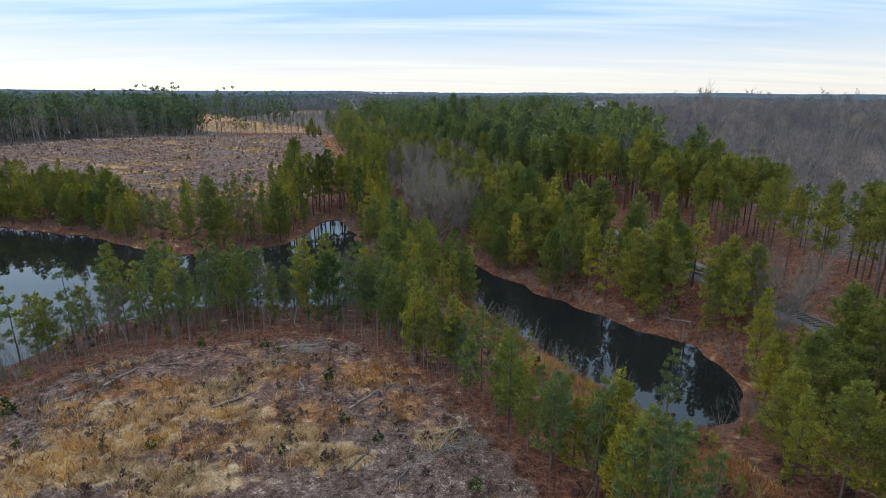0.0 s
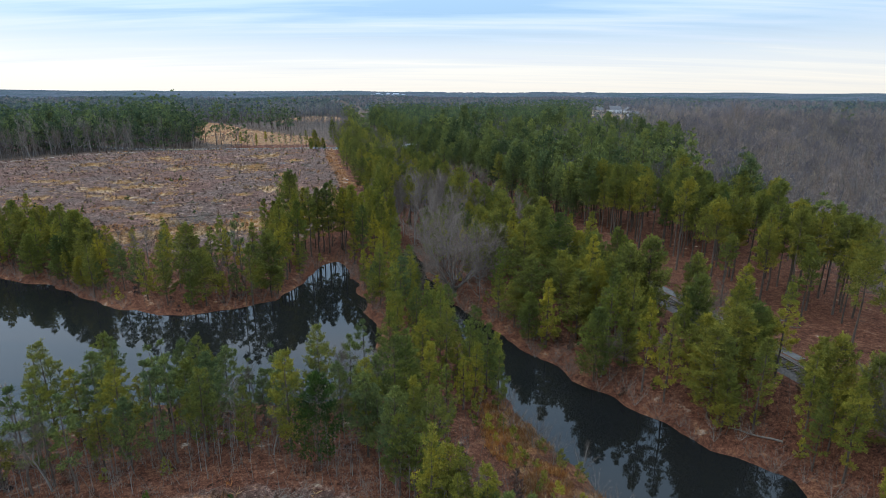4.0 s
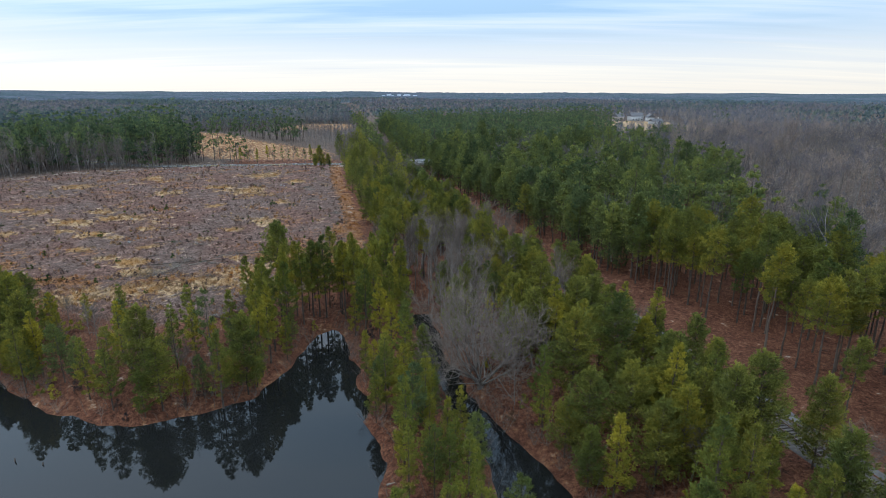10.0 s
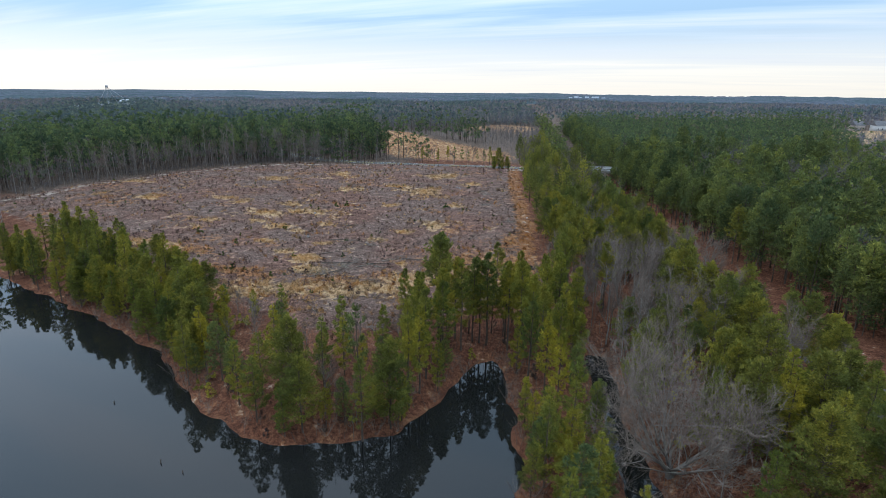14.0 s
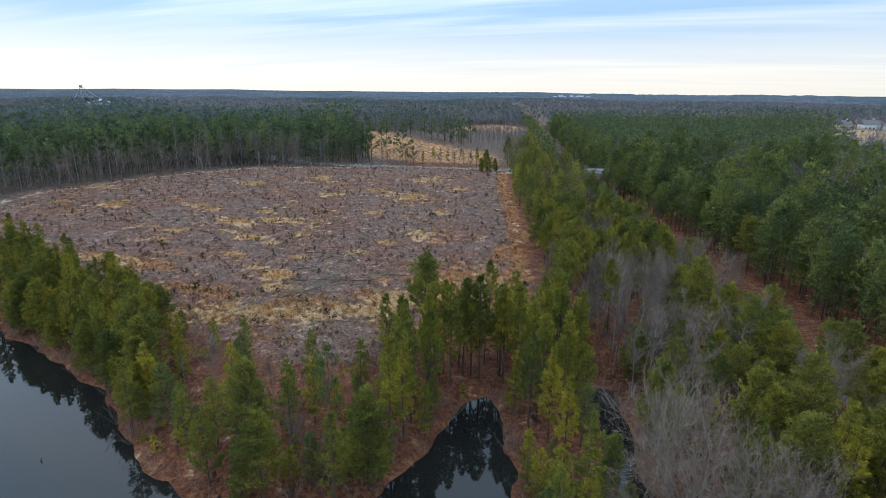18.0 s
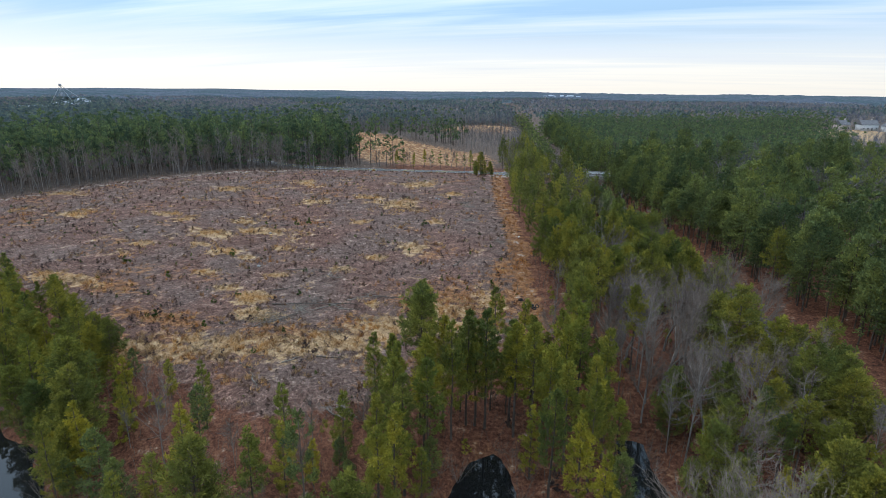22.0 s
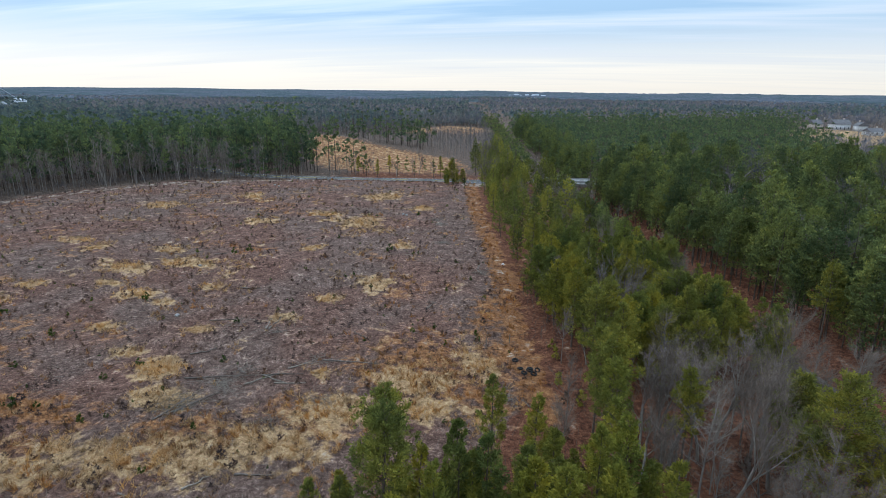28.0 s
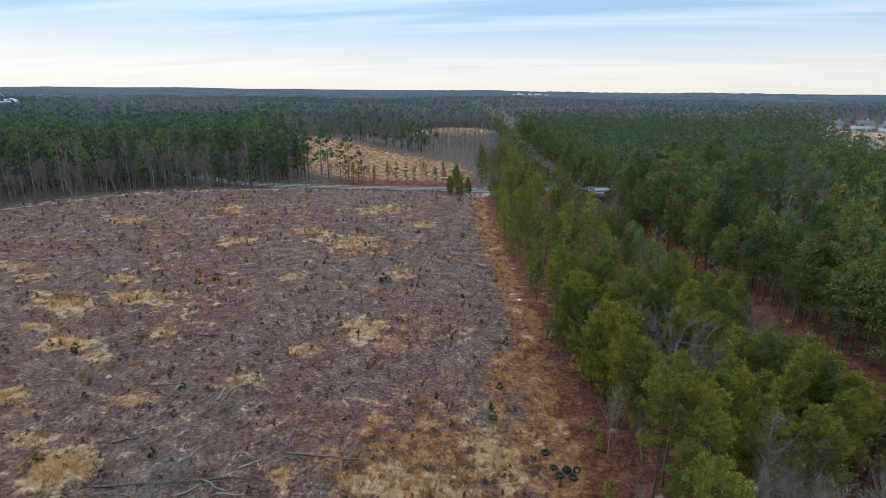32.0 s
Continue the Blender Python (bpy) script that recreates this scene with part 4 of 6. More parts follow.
# single trees that stand out: kind, place, height of the top above the water
KEY = [(TALL, -20.8, 160.6, 14.6), (PINES, -41, 151, 18.4), (PINES, -39, 146, 19.4), (TALL, -32.4, 149.4, 14.5), (TALL, -26, 156, 13.5),
       (TALL, -34.7, 155, 13.6), (TALL, -19.5, 156.6, 15.5), (TALL, -31, 149.5, 16), (TALL, -24.5, 147.5, 16), (TALL, -36.5, 148, 15),
       (TALL, -28, 151, 14.5), (TALL, -21, 150, 15), (TALL, -17, 146, 13.5), (TALL, -16, 152, 14.5), (TALL, -22, 154, 15.5), (TALL, -34.5, 145.5, 15.5),
       (BROAD, 0.8, 165, 17.5), (BROAD, 5, 161.5, 15), (BROAD, -1, 171, 14.5), (BROAD, 19.3, 122, 15), (BROAD, 25.6, 100.2, 14.9), (BROAD, 29.5, 102, 15.7),
       (BROAD, 9.7, 136, 16), (PINES, 15, 208, 17), (BROAD, 14.5, 129, 15), (BROAD, 12.0, 117, 14.5), (BROAD, 7.5, 126.5, 14), (BROAD, 23, 111, 14), (BROAD, 17, 107, 12), (BROAD, 33, 92, 13), (BROAD, 30, 83, 11), (BROAD, 37, 84, 12), (BROAD, 41, 75, 12), (BROAD, 35, 47, 10), (BROAD, 30, 42, 9), (BROAD, 38, 39, 10.5), (BROAD, 33, 34, 9), (BROAD, 43, 50, 12), (PINES, 45.5, 110, 14.5),
       (BROAD, -51, 119, 13.2), (BROAD, -47.0, 115.5, 9.6), (BUSHY, -54, 115, 8.5), (BUSHY, -59, 117.5, 9), (BUSHY, -62, 120, 8), (BROAD, -36.5, 121, 11.5), (COLUMN, -39, 117.5, 10), (COLUMN, -36, 126, 13), (BUSHY, -66, 122, 9), (BARES, -64, 128, 11), (BARES, -55, 125, 9), (BROAD, -75, 127, 12), (BROAD, -80, 131, 13), (COLUMN, -71, 124, 10), (THIN, -43.5, 125.0, 13.6), (BUSHY, -12.4, 123.2, 12.3),
       (BUSHY, -10.1, 108.7, 10.4), (BUSHY, 13.6, 99.3, 9.8), (BUSHY, -12, 117, 9.3), (BUSHY, -1.9, 73.2, 9.2), (THIN, -47.4, 65.5, 10.5),
       (BUSHY, -41.4, 71.5, 9), (BUSHY, -35.6, 73, 7.5), (ROUND, -14.5, 66.5, 11.5), (BUSHY, -27, 71, 11.5), (BUSHY, -30, 72, 10), (THIN, 24, 52, 6), (THIN, 21, 47, 7),
       (BIG_BARE, -0.7, 123.5, 21.5), (BARES, -6, 149.4, 15.2), (BARES, -9, 183, 15), (VASES, -18.5, 204, 15.5), (VASES, 44.3, 67.5, 11.6), (BARES, -26.3, 191, 12),
       (BARES, -22.5, 191.5, 9.5), (BROAD, -76.5, 330, 16), (BROAD, -72.5, 331.5, 12), (ROUND, -78.5, 328, 10), (ROUND, -75, 326, 9), (BROAD, -79.5, 332, 12)]
KEY += [(PINES, -22, 185, 17), (PINES, -18.5, 181.5, 16.5), (BROAD, -13, 186, 15), (BROAD, -8.5, 185, 15), (PINES, -20, 171, 17.3), (PINES, -5, 189, 15.5), (BROAD, -2.5, 193, 15),
        (BROAD, -74, 327.5, 11), (BROAD, -77.5, 326, 10.5), (ROUND, -71, 328, 9)]
KEY += [(BARES, 122, 262, 36.5), (COLUMN, 38.5, 62, 8), (COLUMN, 39.5, 56, 7), (COLUMN, 37.5, 73, 11), (COLUMN, 34, 76.5, 11), (BROAD, 30, 79.5, 11), (COLUMN, 26, 83, 11)]
KEY += [(TALL, x, y, h) for x, y, h in [(-36, 130, 13), (-36.5, 134, 14), (-35.3, 138.5, 14), (-38.6, 131.5, 13), (-38.8, 136.5, 14.5), (-37, 142, 15), (-40.2, 141, 14), (-21, 138, 13),
                                          (-20, 143, 14), (-18, 135, 12.5), (-17, 140.5, 13), (-22.3, 146, 14.5), (-15.5, 131, 11.5), (-33.5, 149, 15), (-27, 149, 15)]]
KX, KY = np.array([k[1] for k in KEY]), np.array([k[2] for k in KEY])
for i, (models, x, y, ztop) in enumerate(KEY):
    m = models[i % len(models)]
    plant(m, x, y, (ztop - z_at(x, y)) / SIZES[m.name])
for i in range(11):
    x = -126 + i * 4.1 + RAND.uniform(-1, 1)
    plant(RAND.choice(THIN + COLUMN), x, float(np.interp(x, ROAD[:, 0], ROAD[:, 1])) + RAND.choice((5, 6, 7, 9, 14)) + RAND.uniform(-1, 2), RAND.uniform(0.5, 0.85), "roadside pines")

for i in range(12):
    x = -136 + i * 5.2 + RAND.uniform(-2, 2)
    plant(RAND.choice(BARES), x, float(np.interp(x, ROAD[:, 0], ROAD[:, 1])) + RAND.uniform(5, 16), RAND.uniform(0.38, 0.62), "bare roadside trees")

edge_line = FIELD[2:9]
edge_run = np.r_[0, np.cumsum(np.hypot(*(edge_line[1:] - edge_line[:-1]).T))]
for i in range(30):
    q = (i + RAND.uniform(0.1, 0.9)) / 30 * edge_run[-1]
    x, y = float(np.interp(q, edge_run, edge_line[:, 0])), float(np.interp(q, edge_run, edge_line[:, 1]))
    x, y = x - RAND.uniform(1.0, 3.5), y + RAND.uniform(1.0, 3.5)
    if line_distance(ROAD, np.array([x]), np.array([y]))[0][0] > 4.5:
        plant(RAND.choice(BARES), x, y, RAND.uniform(0.65, 1.05), "bare trees along the far edge")

# nearest woods: trees of their own
X, Y, r = spread_points(-150, 75, 24, 232, 3.1, 31)
wd, (rail_d, _, side) = water_distance(X, Y), line_distance(RAIL, X, Y)
ok = free(X, Y, rail=2.9) & ((rail_d > np.interp(Y, [140, 160, 195, 235], [2.9, 5, 7.5, 8.5])) | (side > 0)) & (np.min(np.hypot(X[:, None] - KX, Y[:, None] - KY), 1) > 2.3)
fd, near_fd = signed_distance(FIELD, X, Y), signed_distance(NEAR_FIELD, X, Y)
u = r.rand(len(X))
dike = np.interp(Y, [24, 50, 75, 100, 125, 150], [36, 26, 8, -1, -8, -12])
spit = ok & (Y < 143) & (X < dike) & (X > -24) & (side < 0)
near_shore = ok & (Y < 84) & (X < -8)
peninsula = ok & (fd < 40) & (wd < 17) & (X < -30) & (Y > 100)
bank = ok & (side < 0) & (X >= dike) & (Y < 160)
strip = ok & (Y > 143) & (side < 0) & (X > -52) & (fd > 2)
hardwood_belt = strip & (X > -22) & (X < 8) & (Y > 160) & (Y < 189)
pine_clump = strip & (Y >= 187) & (Y < 226)
red_floor = strip & (X < np.interp(Y, [165, 187, 203, 219, 243], [-21, -23, -29, -34, -42])) & (Y > 162) & (Y < 240)
right = ok & (side > 0) & (Y > 46) & (Y < 172) & (X < 66) & (rail_d > np.interp(Y, [60, 100, 150], [6, 11, 14]))
BANK, DIKE, STRIP = "trees along the near bank", "pines on the dike", "trees between clearing and railway"
for i in range(len(X)):
    x, y, q = X[i], Y[i], u[i]
    if near_shore[i] or (spit[i] and y < 78):
        if x > -2 and (signed_distance(CHANNEL, X[i:i + 1], Y[i:i + 1])[0] < 6.5 or (near_fd[i] > 6.0 and x < 29 + 0.3 * (38 - y))):
            continue
        if x > 29:
            plant(RAND.choice(BROAD), x, y, RAND.uniform(0.62, 0.85), BANK)
        elif q < (0.72 if x > -9 else 0.24):
            plant(RAND.choice(BUSHY if x > -9 else BUSHY[1::2]), x, y, RAND.uniform(0.62, 1.0) * (0.85 if y < 62 else 1.0), BANK)
        elif q < (0.80 if x > -9 else 0.56):
            plant(RAND.choice(THIN), x, y, RAND.uniform(0.55, 1.0), BANK)
        elif q < (0.88 if x > -9 else 0.74):
            plant(RAND.choice(BARES), x, y, RAND.uniform(0.35, 0.58), BANK)
    elif spit[i]:
        if q < 0.72:
            plant(RAND.choice(BUSHY), x, y, RAND.uniform(0.5, 0.92), DIKE)
    elif red_floor[i]:
        if q < 0.07:
            plant(RAND.choice(BARES), x, y, RAND.uniform(0.6, 0.9), STRIP)
    elif pine_clump[i]:
        if q < 0.70 and math.hypot(x + 19, (y - 199) / 1.7) > 4.4:
            plant(RAND.choice(PINES + BROAD + COLUMN[1:2]), x, y, RAND.uniform(0.72, 0.98), STRIP)
        elif q > 0.9:
            plant(RAND.choice(BARES), x, y, RAND.uniform(0.6, 0.85), STRIP)
    elif hardwood_belt[i]:
        if q < (0.40 if x < -14 else 0.60):
            plant(RAND.choice(BARES[::2] + BARES), x, y, RAND.uniform(0.75, 1.02), STRIP)
        elif q < (0.72 if x < -14 else 0.63):
            plant(RAND.choice(PINES), x, y, RAND.uniform(0.82, 0.98), STRIP)
    elif strip[i]:
        if y < 163 and x < -12:
            if q < 0.92:
                plant(RAND.choice(TALL + COLUMN[:1]), x, y, RAND.uniform(0.68, 0.86), STRIP)
        elif rail_d[i] < 7 and q < 0.7:
            plant(RAND.choice(BROAD), x, y, RAND.uniform(0.8, 1.05), STRIP)
        elif q < (0.36 if y < 160 else 0.56):
            plant(RAND.choice(PINES + BROAD + COLUMN[1:2]), x, y, RAND.uniform(0.6, 0.95), STRIP)
        elif q < 0.76:
            plant(RAND.choice(BARES), x, y, RAND.uniform(0.6, 0.9), STRIP)
    elif peninsula[i]:
        if x > -84:
            if q < 0.34:
                plant(RAND.choice(BUSHY), x, y, RAND.uniform(0.4, 0.85), "trees on the far shore")
            elif q < 0.48:
                plant(RAND.choice(BARES), x, y, RAND.uniform(0.4, 0.6), "trees on the far shore")
        elif q < 0.68:
            plant(RAND.choice(BROAD if q < 0.25 else COLUMN), x, y, RAND.uniform(0.6, 0.92), "trees on the far shore")
    elif bank[i]:
        if math.hypot(x - 44.5, y - 63) < 6.5 or (y < 54 and x < 31):
            continue
        if q < (0.55 if y < 95 else 0.36):
            plant(RAND.choice(BROAD if q < 0.2 else COLUMN), x, y, RAND.uniform(0.55, 0.95), "trees between channel and railway")
        elif q > 0.92:
            plant(RAND.choice(BARES), x, y, RAND.uniform(0.45, 0.7), "trees between channel and railway")
    elif right[i]:
        if q < (0.55 if y < 85 or rail_d[i] > 19 else 0.30):
            plant(RAND.choice(PINES), x, y, RAND.uniform(0.88, 1.14), "plantation pines beside the railway")
# slender trees along the edge of the near clearing
for i in range(26):
    y = 29 + i * 1.15 + RAND.uniform(-0.5, 0.5)
    x = float(np.interp(y, [18, 33, 42, 52, 62.5], [14, 10, 5, -1, -11])) + RAND.uniform(2.0, 5.5)
    plant(RAND.choice(BUSHY + THIN), x, y, RAND.uniform(0.58, 0.86), DIKE)
# trees leaning over the far shore
X, Y, r = spread_points(-150, -30, 108, 180, 2.5, 35)
wd = water_distance(X, Y)
for x, y, d, q in zip(X, Y, wd, r.rand(len(X))):
    if 0.2 < d < 2.6 and (x < -62 or x > -45) and q < 0.62 and y > 112 and free(np.array([x]), np.array([y]), 0.5, 0.1)[0] and x < -33:
        plant(RAND.choice(BROAD + COLUMN if x < -70 else BUSHY), x, y, RAND.uniform(0.5, 0.78), "trees on the far shore")
# shrubs along the water
X, Y, r = spread_points(-120, 45, 44, 155, 2.2, 36)
wd = water_distance(X, Y)
for x, y, d, q in zip(X, Y, wd, r.rand(len(X))):
    if -0.2 < d < 3.0 and q < (0.85 if x > -9 and y > 50 and x > 24 - 0.5 * (y - 50) else 0.5 if x > -9 and y > 50 else 0.75 if x < -62 and y > 100 else 0.42) and free(np.array([x]), np.array([y]), 0, -0.3)[0]:
        plant(RAND.choice(SHRUBS), x, y, RAND.uniform(0.5, 1.1), "shrubs along the water")

for kind in PINES + COLUMN + TALL + BROAD + BUSHY + THIN + ROUND + BARES + BIG_BARE + VASES + SHRUBS:
    for o in (*kind.children_recursive, kind):
        bpy.data.objects.remove(o)

# the woods beyond
X, Y, r = spread_points(-130, 330, 30, 700, 5.0, 32)
side, rd = line_distance(RAIL, X, Y)[2], line_distance(RAIL, X, Y)[0]
ok = free(X, Y, rail=3.5) & (rd > np.interp(Y, [150, 240, 285, 320, 345, 360], [13, 11, 10, 7.5, 6.5, 4.4])) & (side > 0) & ~((X < 66) & (Y > 46) & (Y < 172))
edge = np.interp(Y, [100, 140, 200, 420, 700], [70, 80, 91, 92, 190])
is_pine = (X < edge + 14 * wave(X, Y, 26, 40)) | ((Y > 190) & (wave(X, Y, 24, 41) > 0.82))
near = Y < 330
keep = r.rand(len(X))
LOW_BROAD = [pine(420 + i, 13.0 + i, 0.10, 3.1, 460, 0.50, 3, False) for i in range(3)]
sel = ok & is_pine & (Y < 330) & (Y > 120) & (X < 80) & (keep < 0.40)
forest("pine_woods", "dense pines east of the railway", MID_PINES, X[sel], Y[sel], 1.08, 22, [PINE_BARK, MIXED_PINE])
ok &= ~sel
sel = ok & is_pine & near & (Y > 120) & (X < 110) & (keep > 0.86)
forest("hardwood_forest", "scattered bare trees among the pines", BROAD_BARES + LOW_BARES[:2], X[sel], Y[sel], 1.38, 24, [GREY_BARK, GREY_TWIGS])
ok &= ~sel
sel = ok & is_pine & near & (keep < 0.8)
forest("pine_woods", "dense pine plantation east of the railway", LOW_PINES, X[sel], Y[sel], 1.0, 1, [PINE_BARK, MIXED_PINE])
sel = ok & is_pine & ~near & (keep < 0.92)
forest("pine_woods", "even pine plantation beyond the road", FAR_PINES, X[sel], Y[sel], 0.9, 2, [PINE_BARK, HAZED_PINE], 0.5)
sel = ok & ~is_pine & (Y < 420) & (X < 260) & (keep < 0.85)
rosy = sel & (wave(X, Y, 20, 42) + 0.5 * wave(X, Y, 7, 43) > 0.1)
forest("hardwood_forest", "leafless grey hardwood forest", BROAD_BARES[:1] + LOW_BARES, X[sel & ~rosy], Y[sel & ~rosy], 0.95, 3, [TWIGS, GREY_TWIGS])
forest("hardwood_forest", "taller rosy-brown leafless hardwoods", BROAD_BARES[1:] + LOW_BARES, X[rosy], Y[rosy], 1.1, 5, [GREY_BARK, ROSE_TWIGS])
sel = ok & ~is_pine & ((Y >= 420) | (X >= 260)) & (keep < 0.6)
forest("hardwood_forest", "leafless grey hardwood forest far off", FAR_BARES, X[sel], Y[sel], 1.0, 4, [TWIGS, HAZY_FAR_BARE])
X, Y, r = spread_points(-560, -20, 165, 720, 5.0, 33)
side = line_distance(RAIL, X, Y)[2]
fd = signed_distance(FIELD, X, Y)
hd = np.minimum(signed_distance(HILL_FIELD, X, Y), signed_distance(HILL_TOP, X, Y))
ok = free(X, Y, field=2.0, rail=2.8) & (line_distance(RAIL, X, Y)[0] > np.interp(Y, [195, 240, 300, 335, 350, 400], [8, 8.5, 10, 10, 5, 4.6])) & (side < 0) & ((Y > 232) | (X < -150)) & ((Y > 200) | (X < -190))
keep = r.rand(len(X))
sel = ok & (fd < 14) & (Y < 350) & (X < -120)
forest("woodland_edge", "pale bare hardwoods along the edge of the clearing", LOW_BARES, X[sel], Y[sel], 1.05, 5, [GREY_BARK, TWIGS])
XE, YE, rE = spread_points(-250, -120, 180, 345, 2.7, 38)
fe = signed_distance(FIELD, XE, YE)
se = free(XE, YE, field=2.5) & (fe < 15) & (YE > 196 - 0.1 * XE - 20)
forest("woodland_edge", "young bare trees thick along the edge of the clearing", LOW_BARES, XE[se], YE[se], 0.62, 15, [GREY_BARK, GREY_TWIGS])
thicket = [(tubes([[0, 0, -0.1]], [[0, 0, 1.2]], [0.03], [0.01], 3), vase(985 + i, 3.2, 0.5, 5, 90, 0.05)[1]) for i in range(3)]
XE, YE, rE = spread_points(-250, -120, 180, 345, 1.9, 39)
fe = signed_distance(FIELD, XE, YE)
se = free(XE, YE, field=1.2) & (fe < 11) & (YE > 176 - 0.1 * XE)
forest("underbrush", "grey-brown brush along the far edge of the clearing", thicket, XE[se], YE[se], 0.9, 16, [TWIGS, GREY_TWIGS])
sel = ok & (fd >= 10) & (fd < 60) & (X < -120) & (Y < 420)
forest("pine_woods", "tall pine woods west of the clearing", EDGE_PINES, X[sel], Y[sel], 1.12, 6, [PINE_BARK, HAZED_PINE])
sel = ok & (fd >= 60) & (fd < 150) & (X < -120) & (Y < 470) & (hd > 8)
forest("pine_woods", "even pine woods behind the clearing's edge", FAR_PINES, X[sel], Y[sel], 1.15, 17, [PINE_BARK, HAZED_PINE])
ok &= ~sel
along_rail = ok & (Y > 352) & (line_distance(RAIL, X, Y)[0] > 4.2) & (line_distance(RAIL, X, Y)[0] < 24) & (hd > 4)
low_side = along_rail & (line_distance(RAIL, X, Y)[0] < 13)
forest("pine_woods", "low young pines along the railway beyond the road", FAR_PINES, X[low_side], Y[low_side], 0.40, 20, [PINE_BARK, MIXED_PINE])
forest("pine_woods", "pines along the railway beyond the road", FAR_PINES, X[along_rail & ~low_side], Y[along_rail & ~low_side], 0.72, 18, [PINE_BARK, MIXED_PINE])
ok &= ~along_rail
strip = (X > -75) & (side < 0)
sel = ok & strip & (Y < 480) & (keep < 0.22)
forest("hardwood_forest", "bare hardwoods along the railway", BROAD_BARES + LOW_BARES[:2], X[sel], Y[sel], 0.92, 10, [GREY_BARK, TWIGS])
sel = ok & strip & (Y < 480) & (keep > 0.22)
forest("pine_woods", "pines along the railway towards the road", LOW_BROAD, X[sel], Y[sel], 0.85, 7, [PINE_BARK, PINE])
dell = ok & (X > -235) & (X < -70) & (Y > 385) & (Y < 560) & (fd > 12)
forest("hardwood_forest", "grey bare hardwoods between the two grassy hills", LOW_BARES, X[dell], Y[dell], 0.72, 19, [GREY_BARK, GREY_TWIGS])
ok &= ~dell
rest = ok & ~strip & (fd >= 60)
kindn = wave(X, Y, 120, 41)
sel = rest & (kindn > -0.1) & (hd > 12)
forest("pine_woods", "pine woods far beyond the clearing", FAR_PINES, X[sel], Y[sel], 1.1, 8, [PINE_BARK, HAZY_FAR_PINE])
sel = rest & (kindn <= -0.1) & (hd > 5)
forest("hardwood_forest", "bare hardwoods far beyond the clearing", FAR_BARES, X[sel], Y[sel], 0.95, 9, [TWIGS, HAZY_FAR_BARE])


# lower pines and bare trees beside the rails, west of them
yy = np.repeat(np.arange(222, 318, 2.4), 2)
rr = np.random.RandomState(71)
yy = yy + rr.uniform(-1.1, 1.1, len(yy))
xx = np.interp(yy, RAIL[:, 1], RAIL[:, 0]) - 4.6 - np.interp(yy, [222, 320, 340], [5.5, 6.5, 3.0]) * rr.rand(len(yy)) - np.interp(yy, [320, 345], [0, 2.5])
forest("woodland_edge", "low full-crowned pines close beside the rails", LOW_BROAD, xx, yy, 0.64, 72, [PINE_BARK, MIXED_PINE])
forest("woodland_edge", "bare trees close beside the rails", LOW_BARES, xx[::5] - 1.5, yy[::5], 0.72, 73, [GREY_BARK, TWIGS])

# low-branched pines that close the east side of the railway
yy = np.repeat(np.arange(168, 336, 2.6), 2)
rr = np.random.RandomState(78)
yy = yy + rr.uniform(-1.2, 1.2, len(yy))
xx = np.interp(yy, RAIL[:, 1], RAIL[:, 0]) + np.interp(yy, [168, 220, 250, 300, 336], [13, 9.5, 7, 5.5, 5]) + 5.0 * rr.rand(len(yy))
forest("woodland_edge", "dark full-crowned pines along the far side of the rails", MID_PINES[:3], xx, yy, 0.92, 79, [PINE_BARK, MIXED_PINE])

# dark low-branched pines along the cutting beyond the road
yy = np.repeat(np.arange(358, 640, 3.4), 2)
rr = np.random.RandomState(86)
yy = yy + rr.uniform(-1.6, 1.6, len(yy))
xx = np.interp(yy, RAIL[:, 1], RAIL[:, 0]) + 5.2 + 6.0 * rr.rand(len(yy))
forest("woodland_edge", "dark low-branched pines along the cutting beyond the road", LOW_BROAD, xx, yy, 1.02, 87, [PINE_BARK, MIXED_PINE], 0.6)
# and along the road itself, east of the bridge
xx = np.r_[rr.uniform(-14, 150, 150), rr.uniform(-14, 90, 60)]
yy = np.interp(xx, ROAD[:, 0], ROAD[:, 1]) + 9.5 + 14 * rr.rand(len(xx))
away = line_distance(RAIL, xx, yy)[0] > 5.5
forest("woodland_edge", "dark low-branched pines beyond the road", LOW_BROAD, xx[away], yy[away], 0.95, 88, [PINE_BARK, MIXED_PINE], 0.6)

# pines on the road bank, in front of the bridge's end
rr = np.random.RandomState(73)
xx = np.r_[np.arange(-14, 20, 2.6), np.arange(26, 92, 2.8), np.arange(-12, 63, 3.0)]
yy = np.interp(xx, ROAD[:, 0], ROAD[:, 1]) - 6.5 - 5 * rr.rand(len(xx)) - np.r_[np.zeros(len(xx) - 25), np.full(25, 7.0)]
away = line_distance(RAIL, xx, yy)[0] > 5.5
forest("woodland_edge", "full-crowned pines on the road bank", LOW_BROAD, xx[away], yy[away], 0.92, 74, [PINE_BARK, MIXED_PINE])


# trees that close the gap between the clearing's far corner and the road
rr = np.random.RandomState(75)
xx, yy = rr.uniform(-215, -146, 260), rr.uniform(300, 345, 260)
close = (signed_distance(FIELD, xx, yy) > 1.5) & (line_distance(ROAD, xx, yy)[0] > 4.2)
xx, yy = xx[close], yy[close]
half = len(xx) // 2
forest("woodland_edge", "bare hardwoods between the clearing and the road", LOW_BARES, xx[:half], yy[:half], 0.85, 76, [GREY_BARK, GREY_TWIGS])
forest("woodland_edge", "pines between the clearing and the road", EDGE_PINES, xx[half:], yy[half:], 0.75, 77, [PINE_BARK, HAZED_PINE])


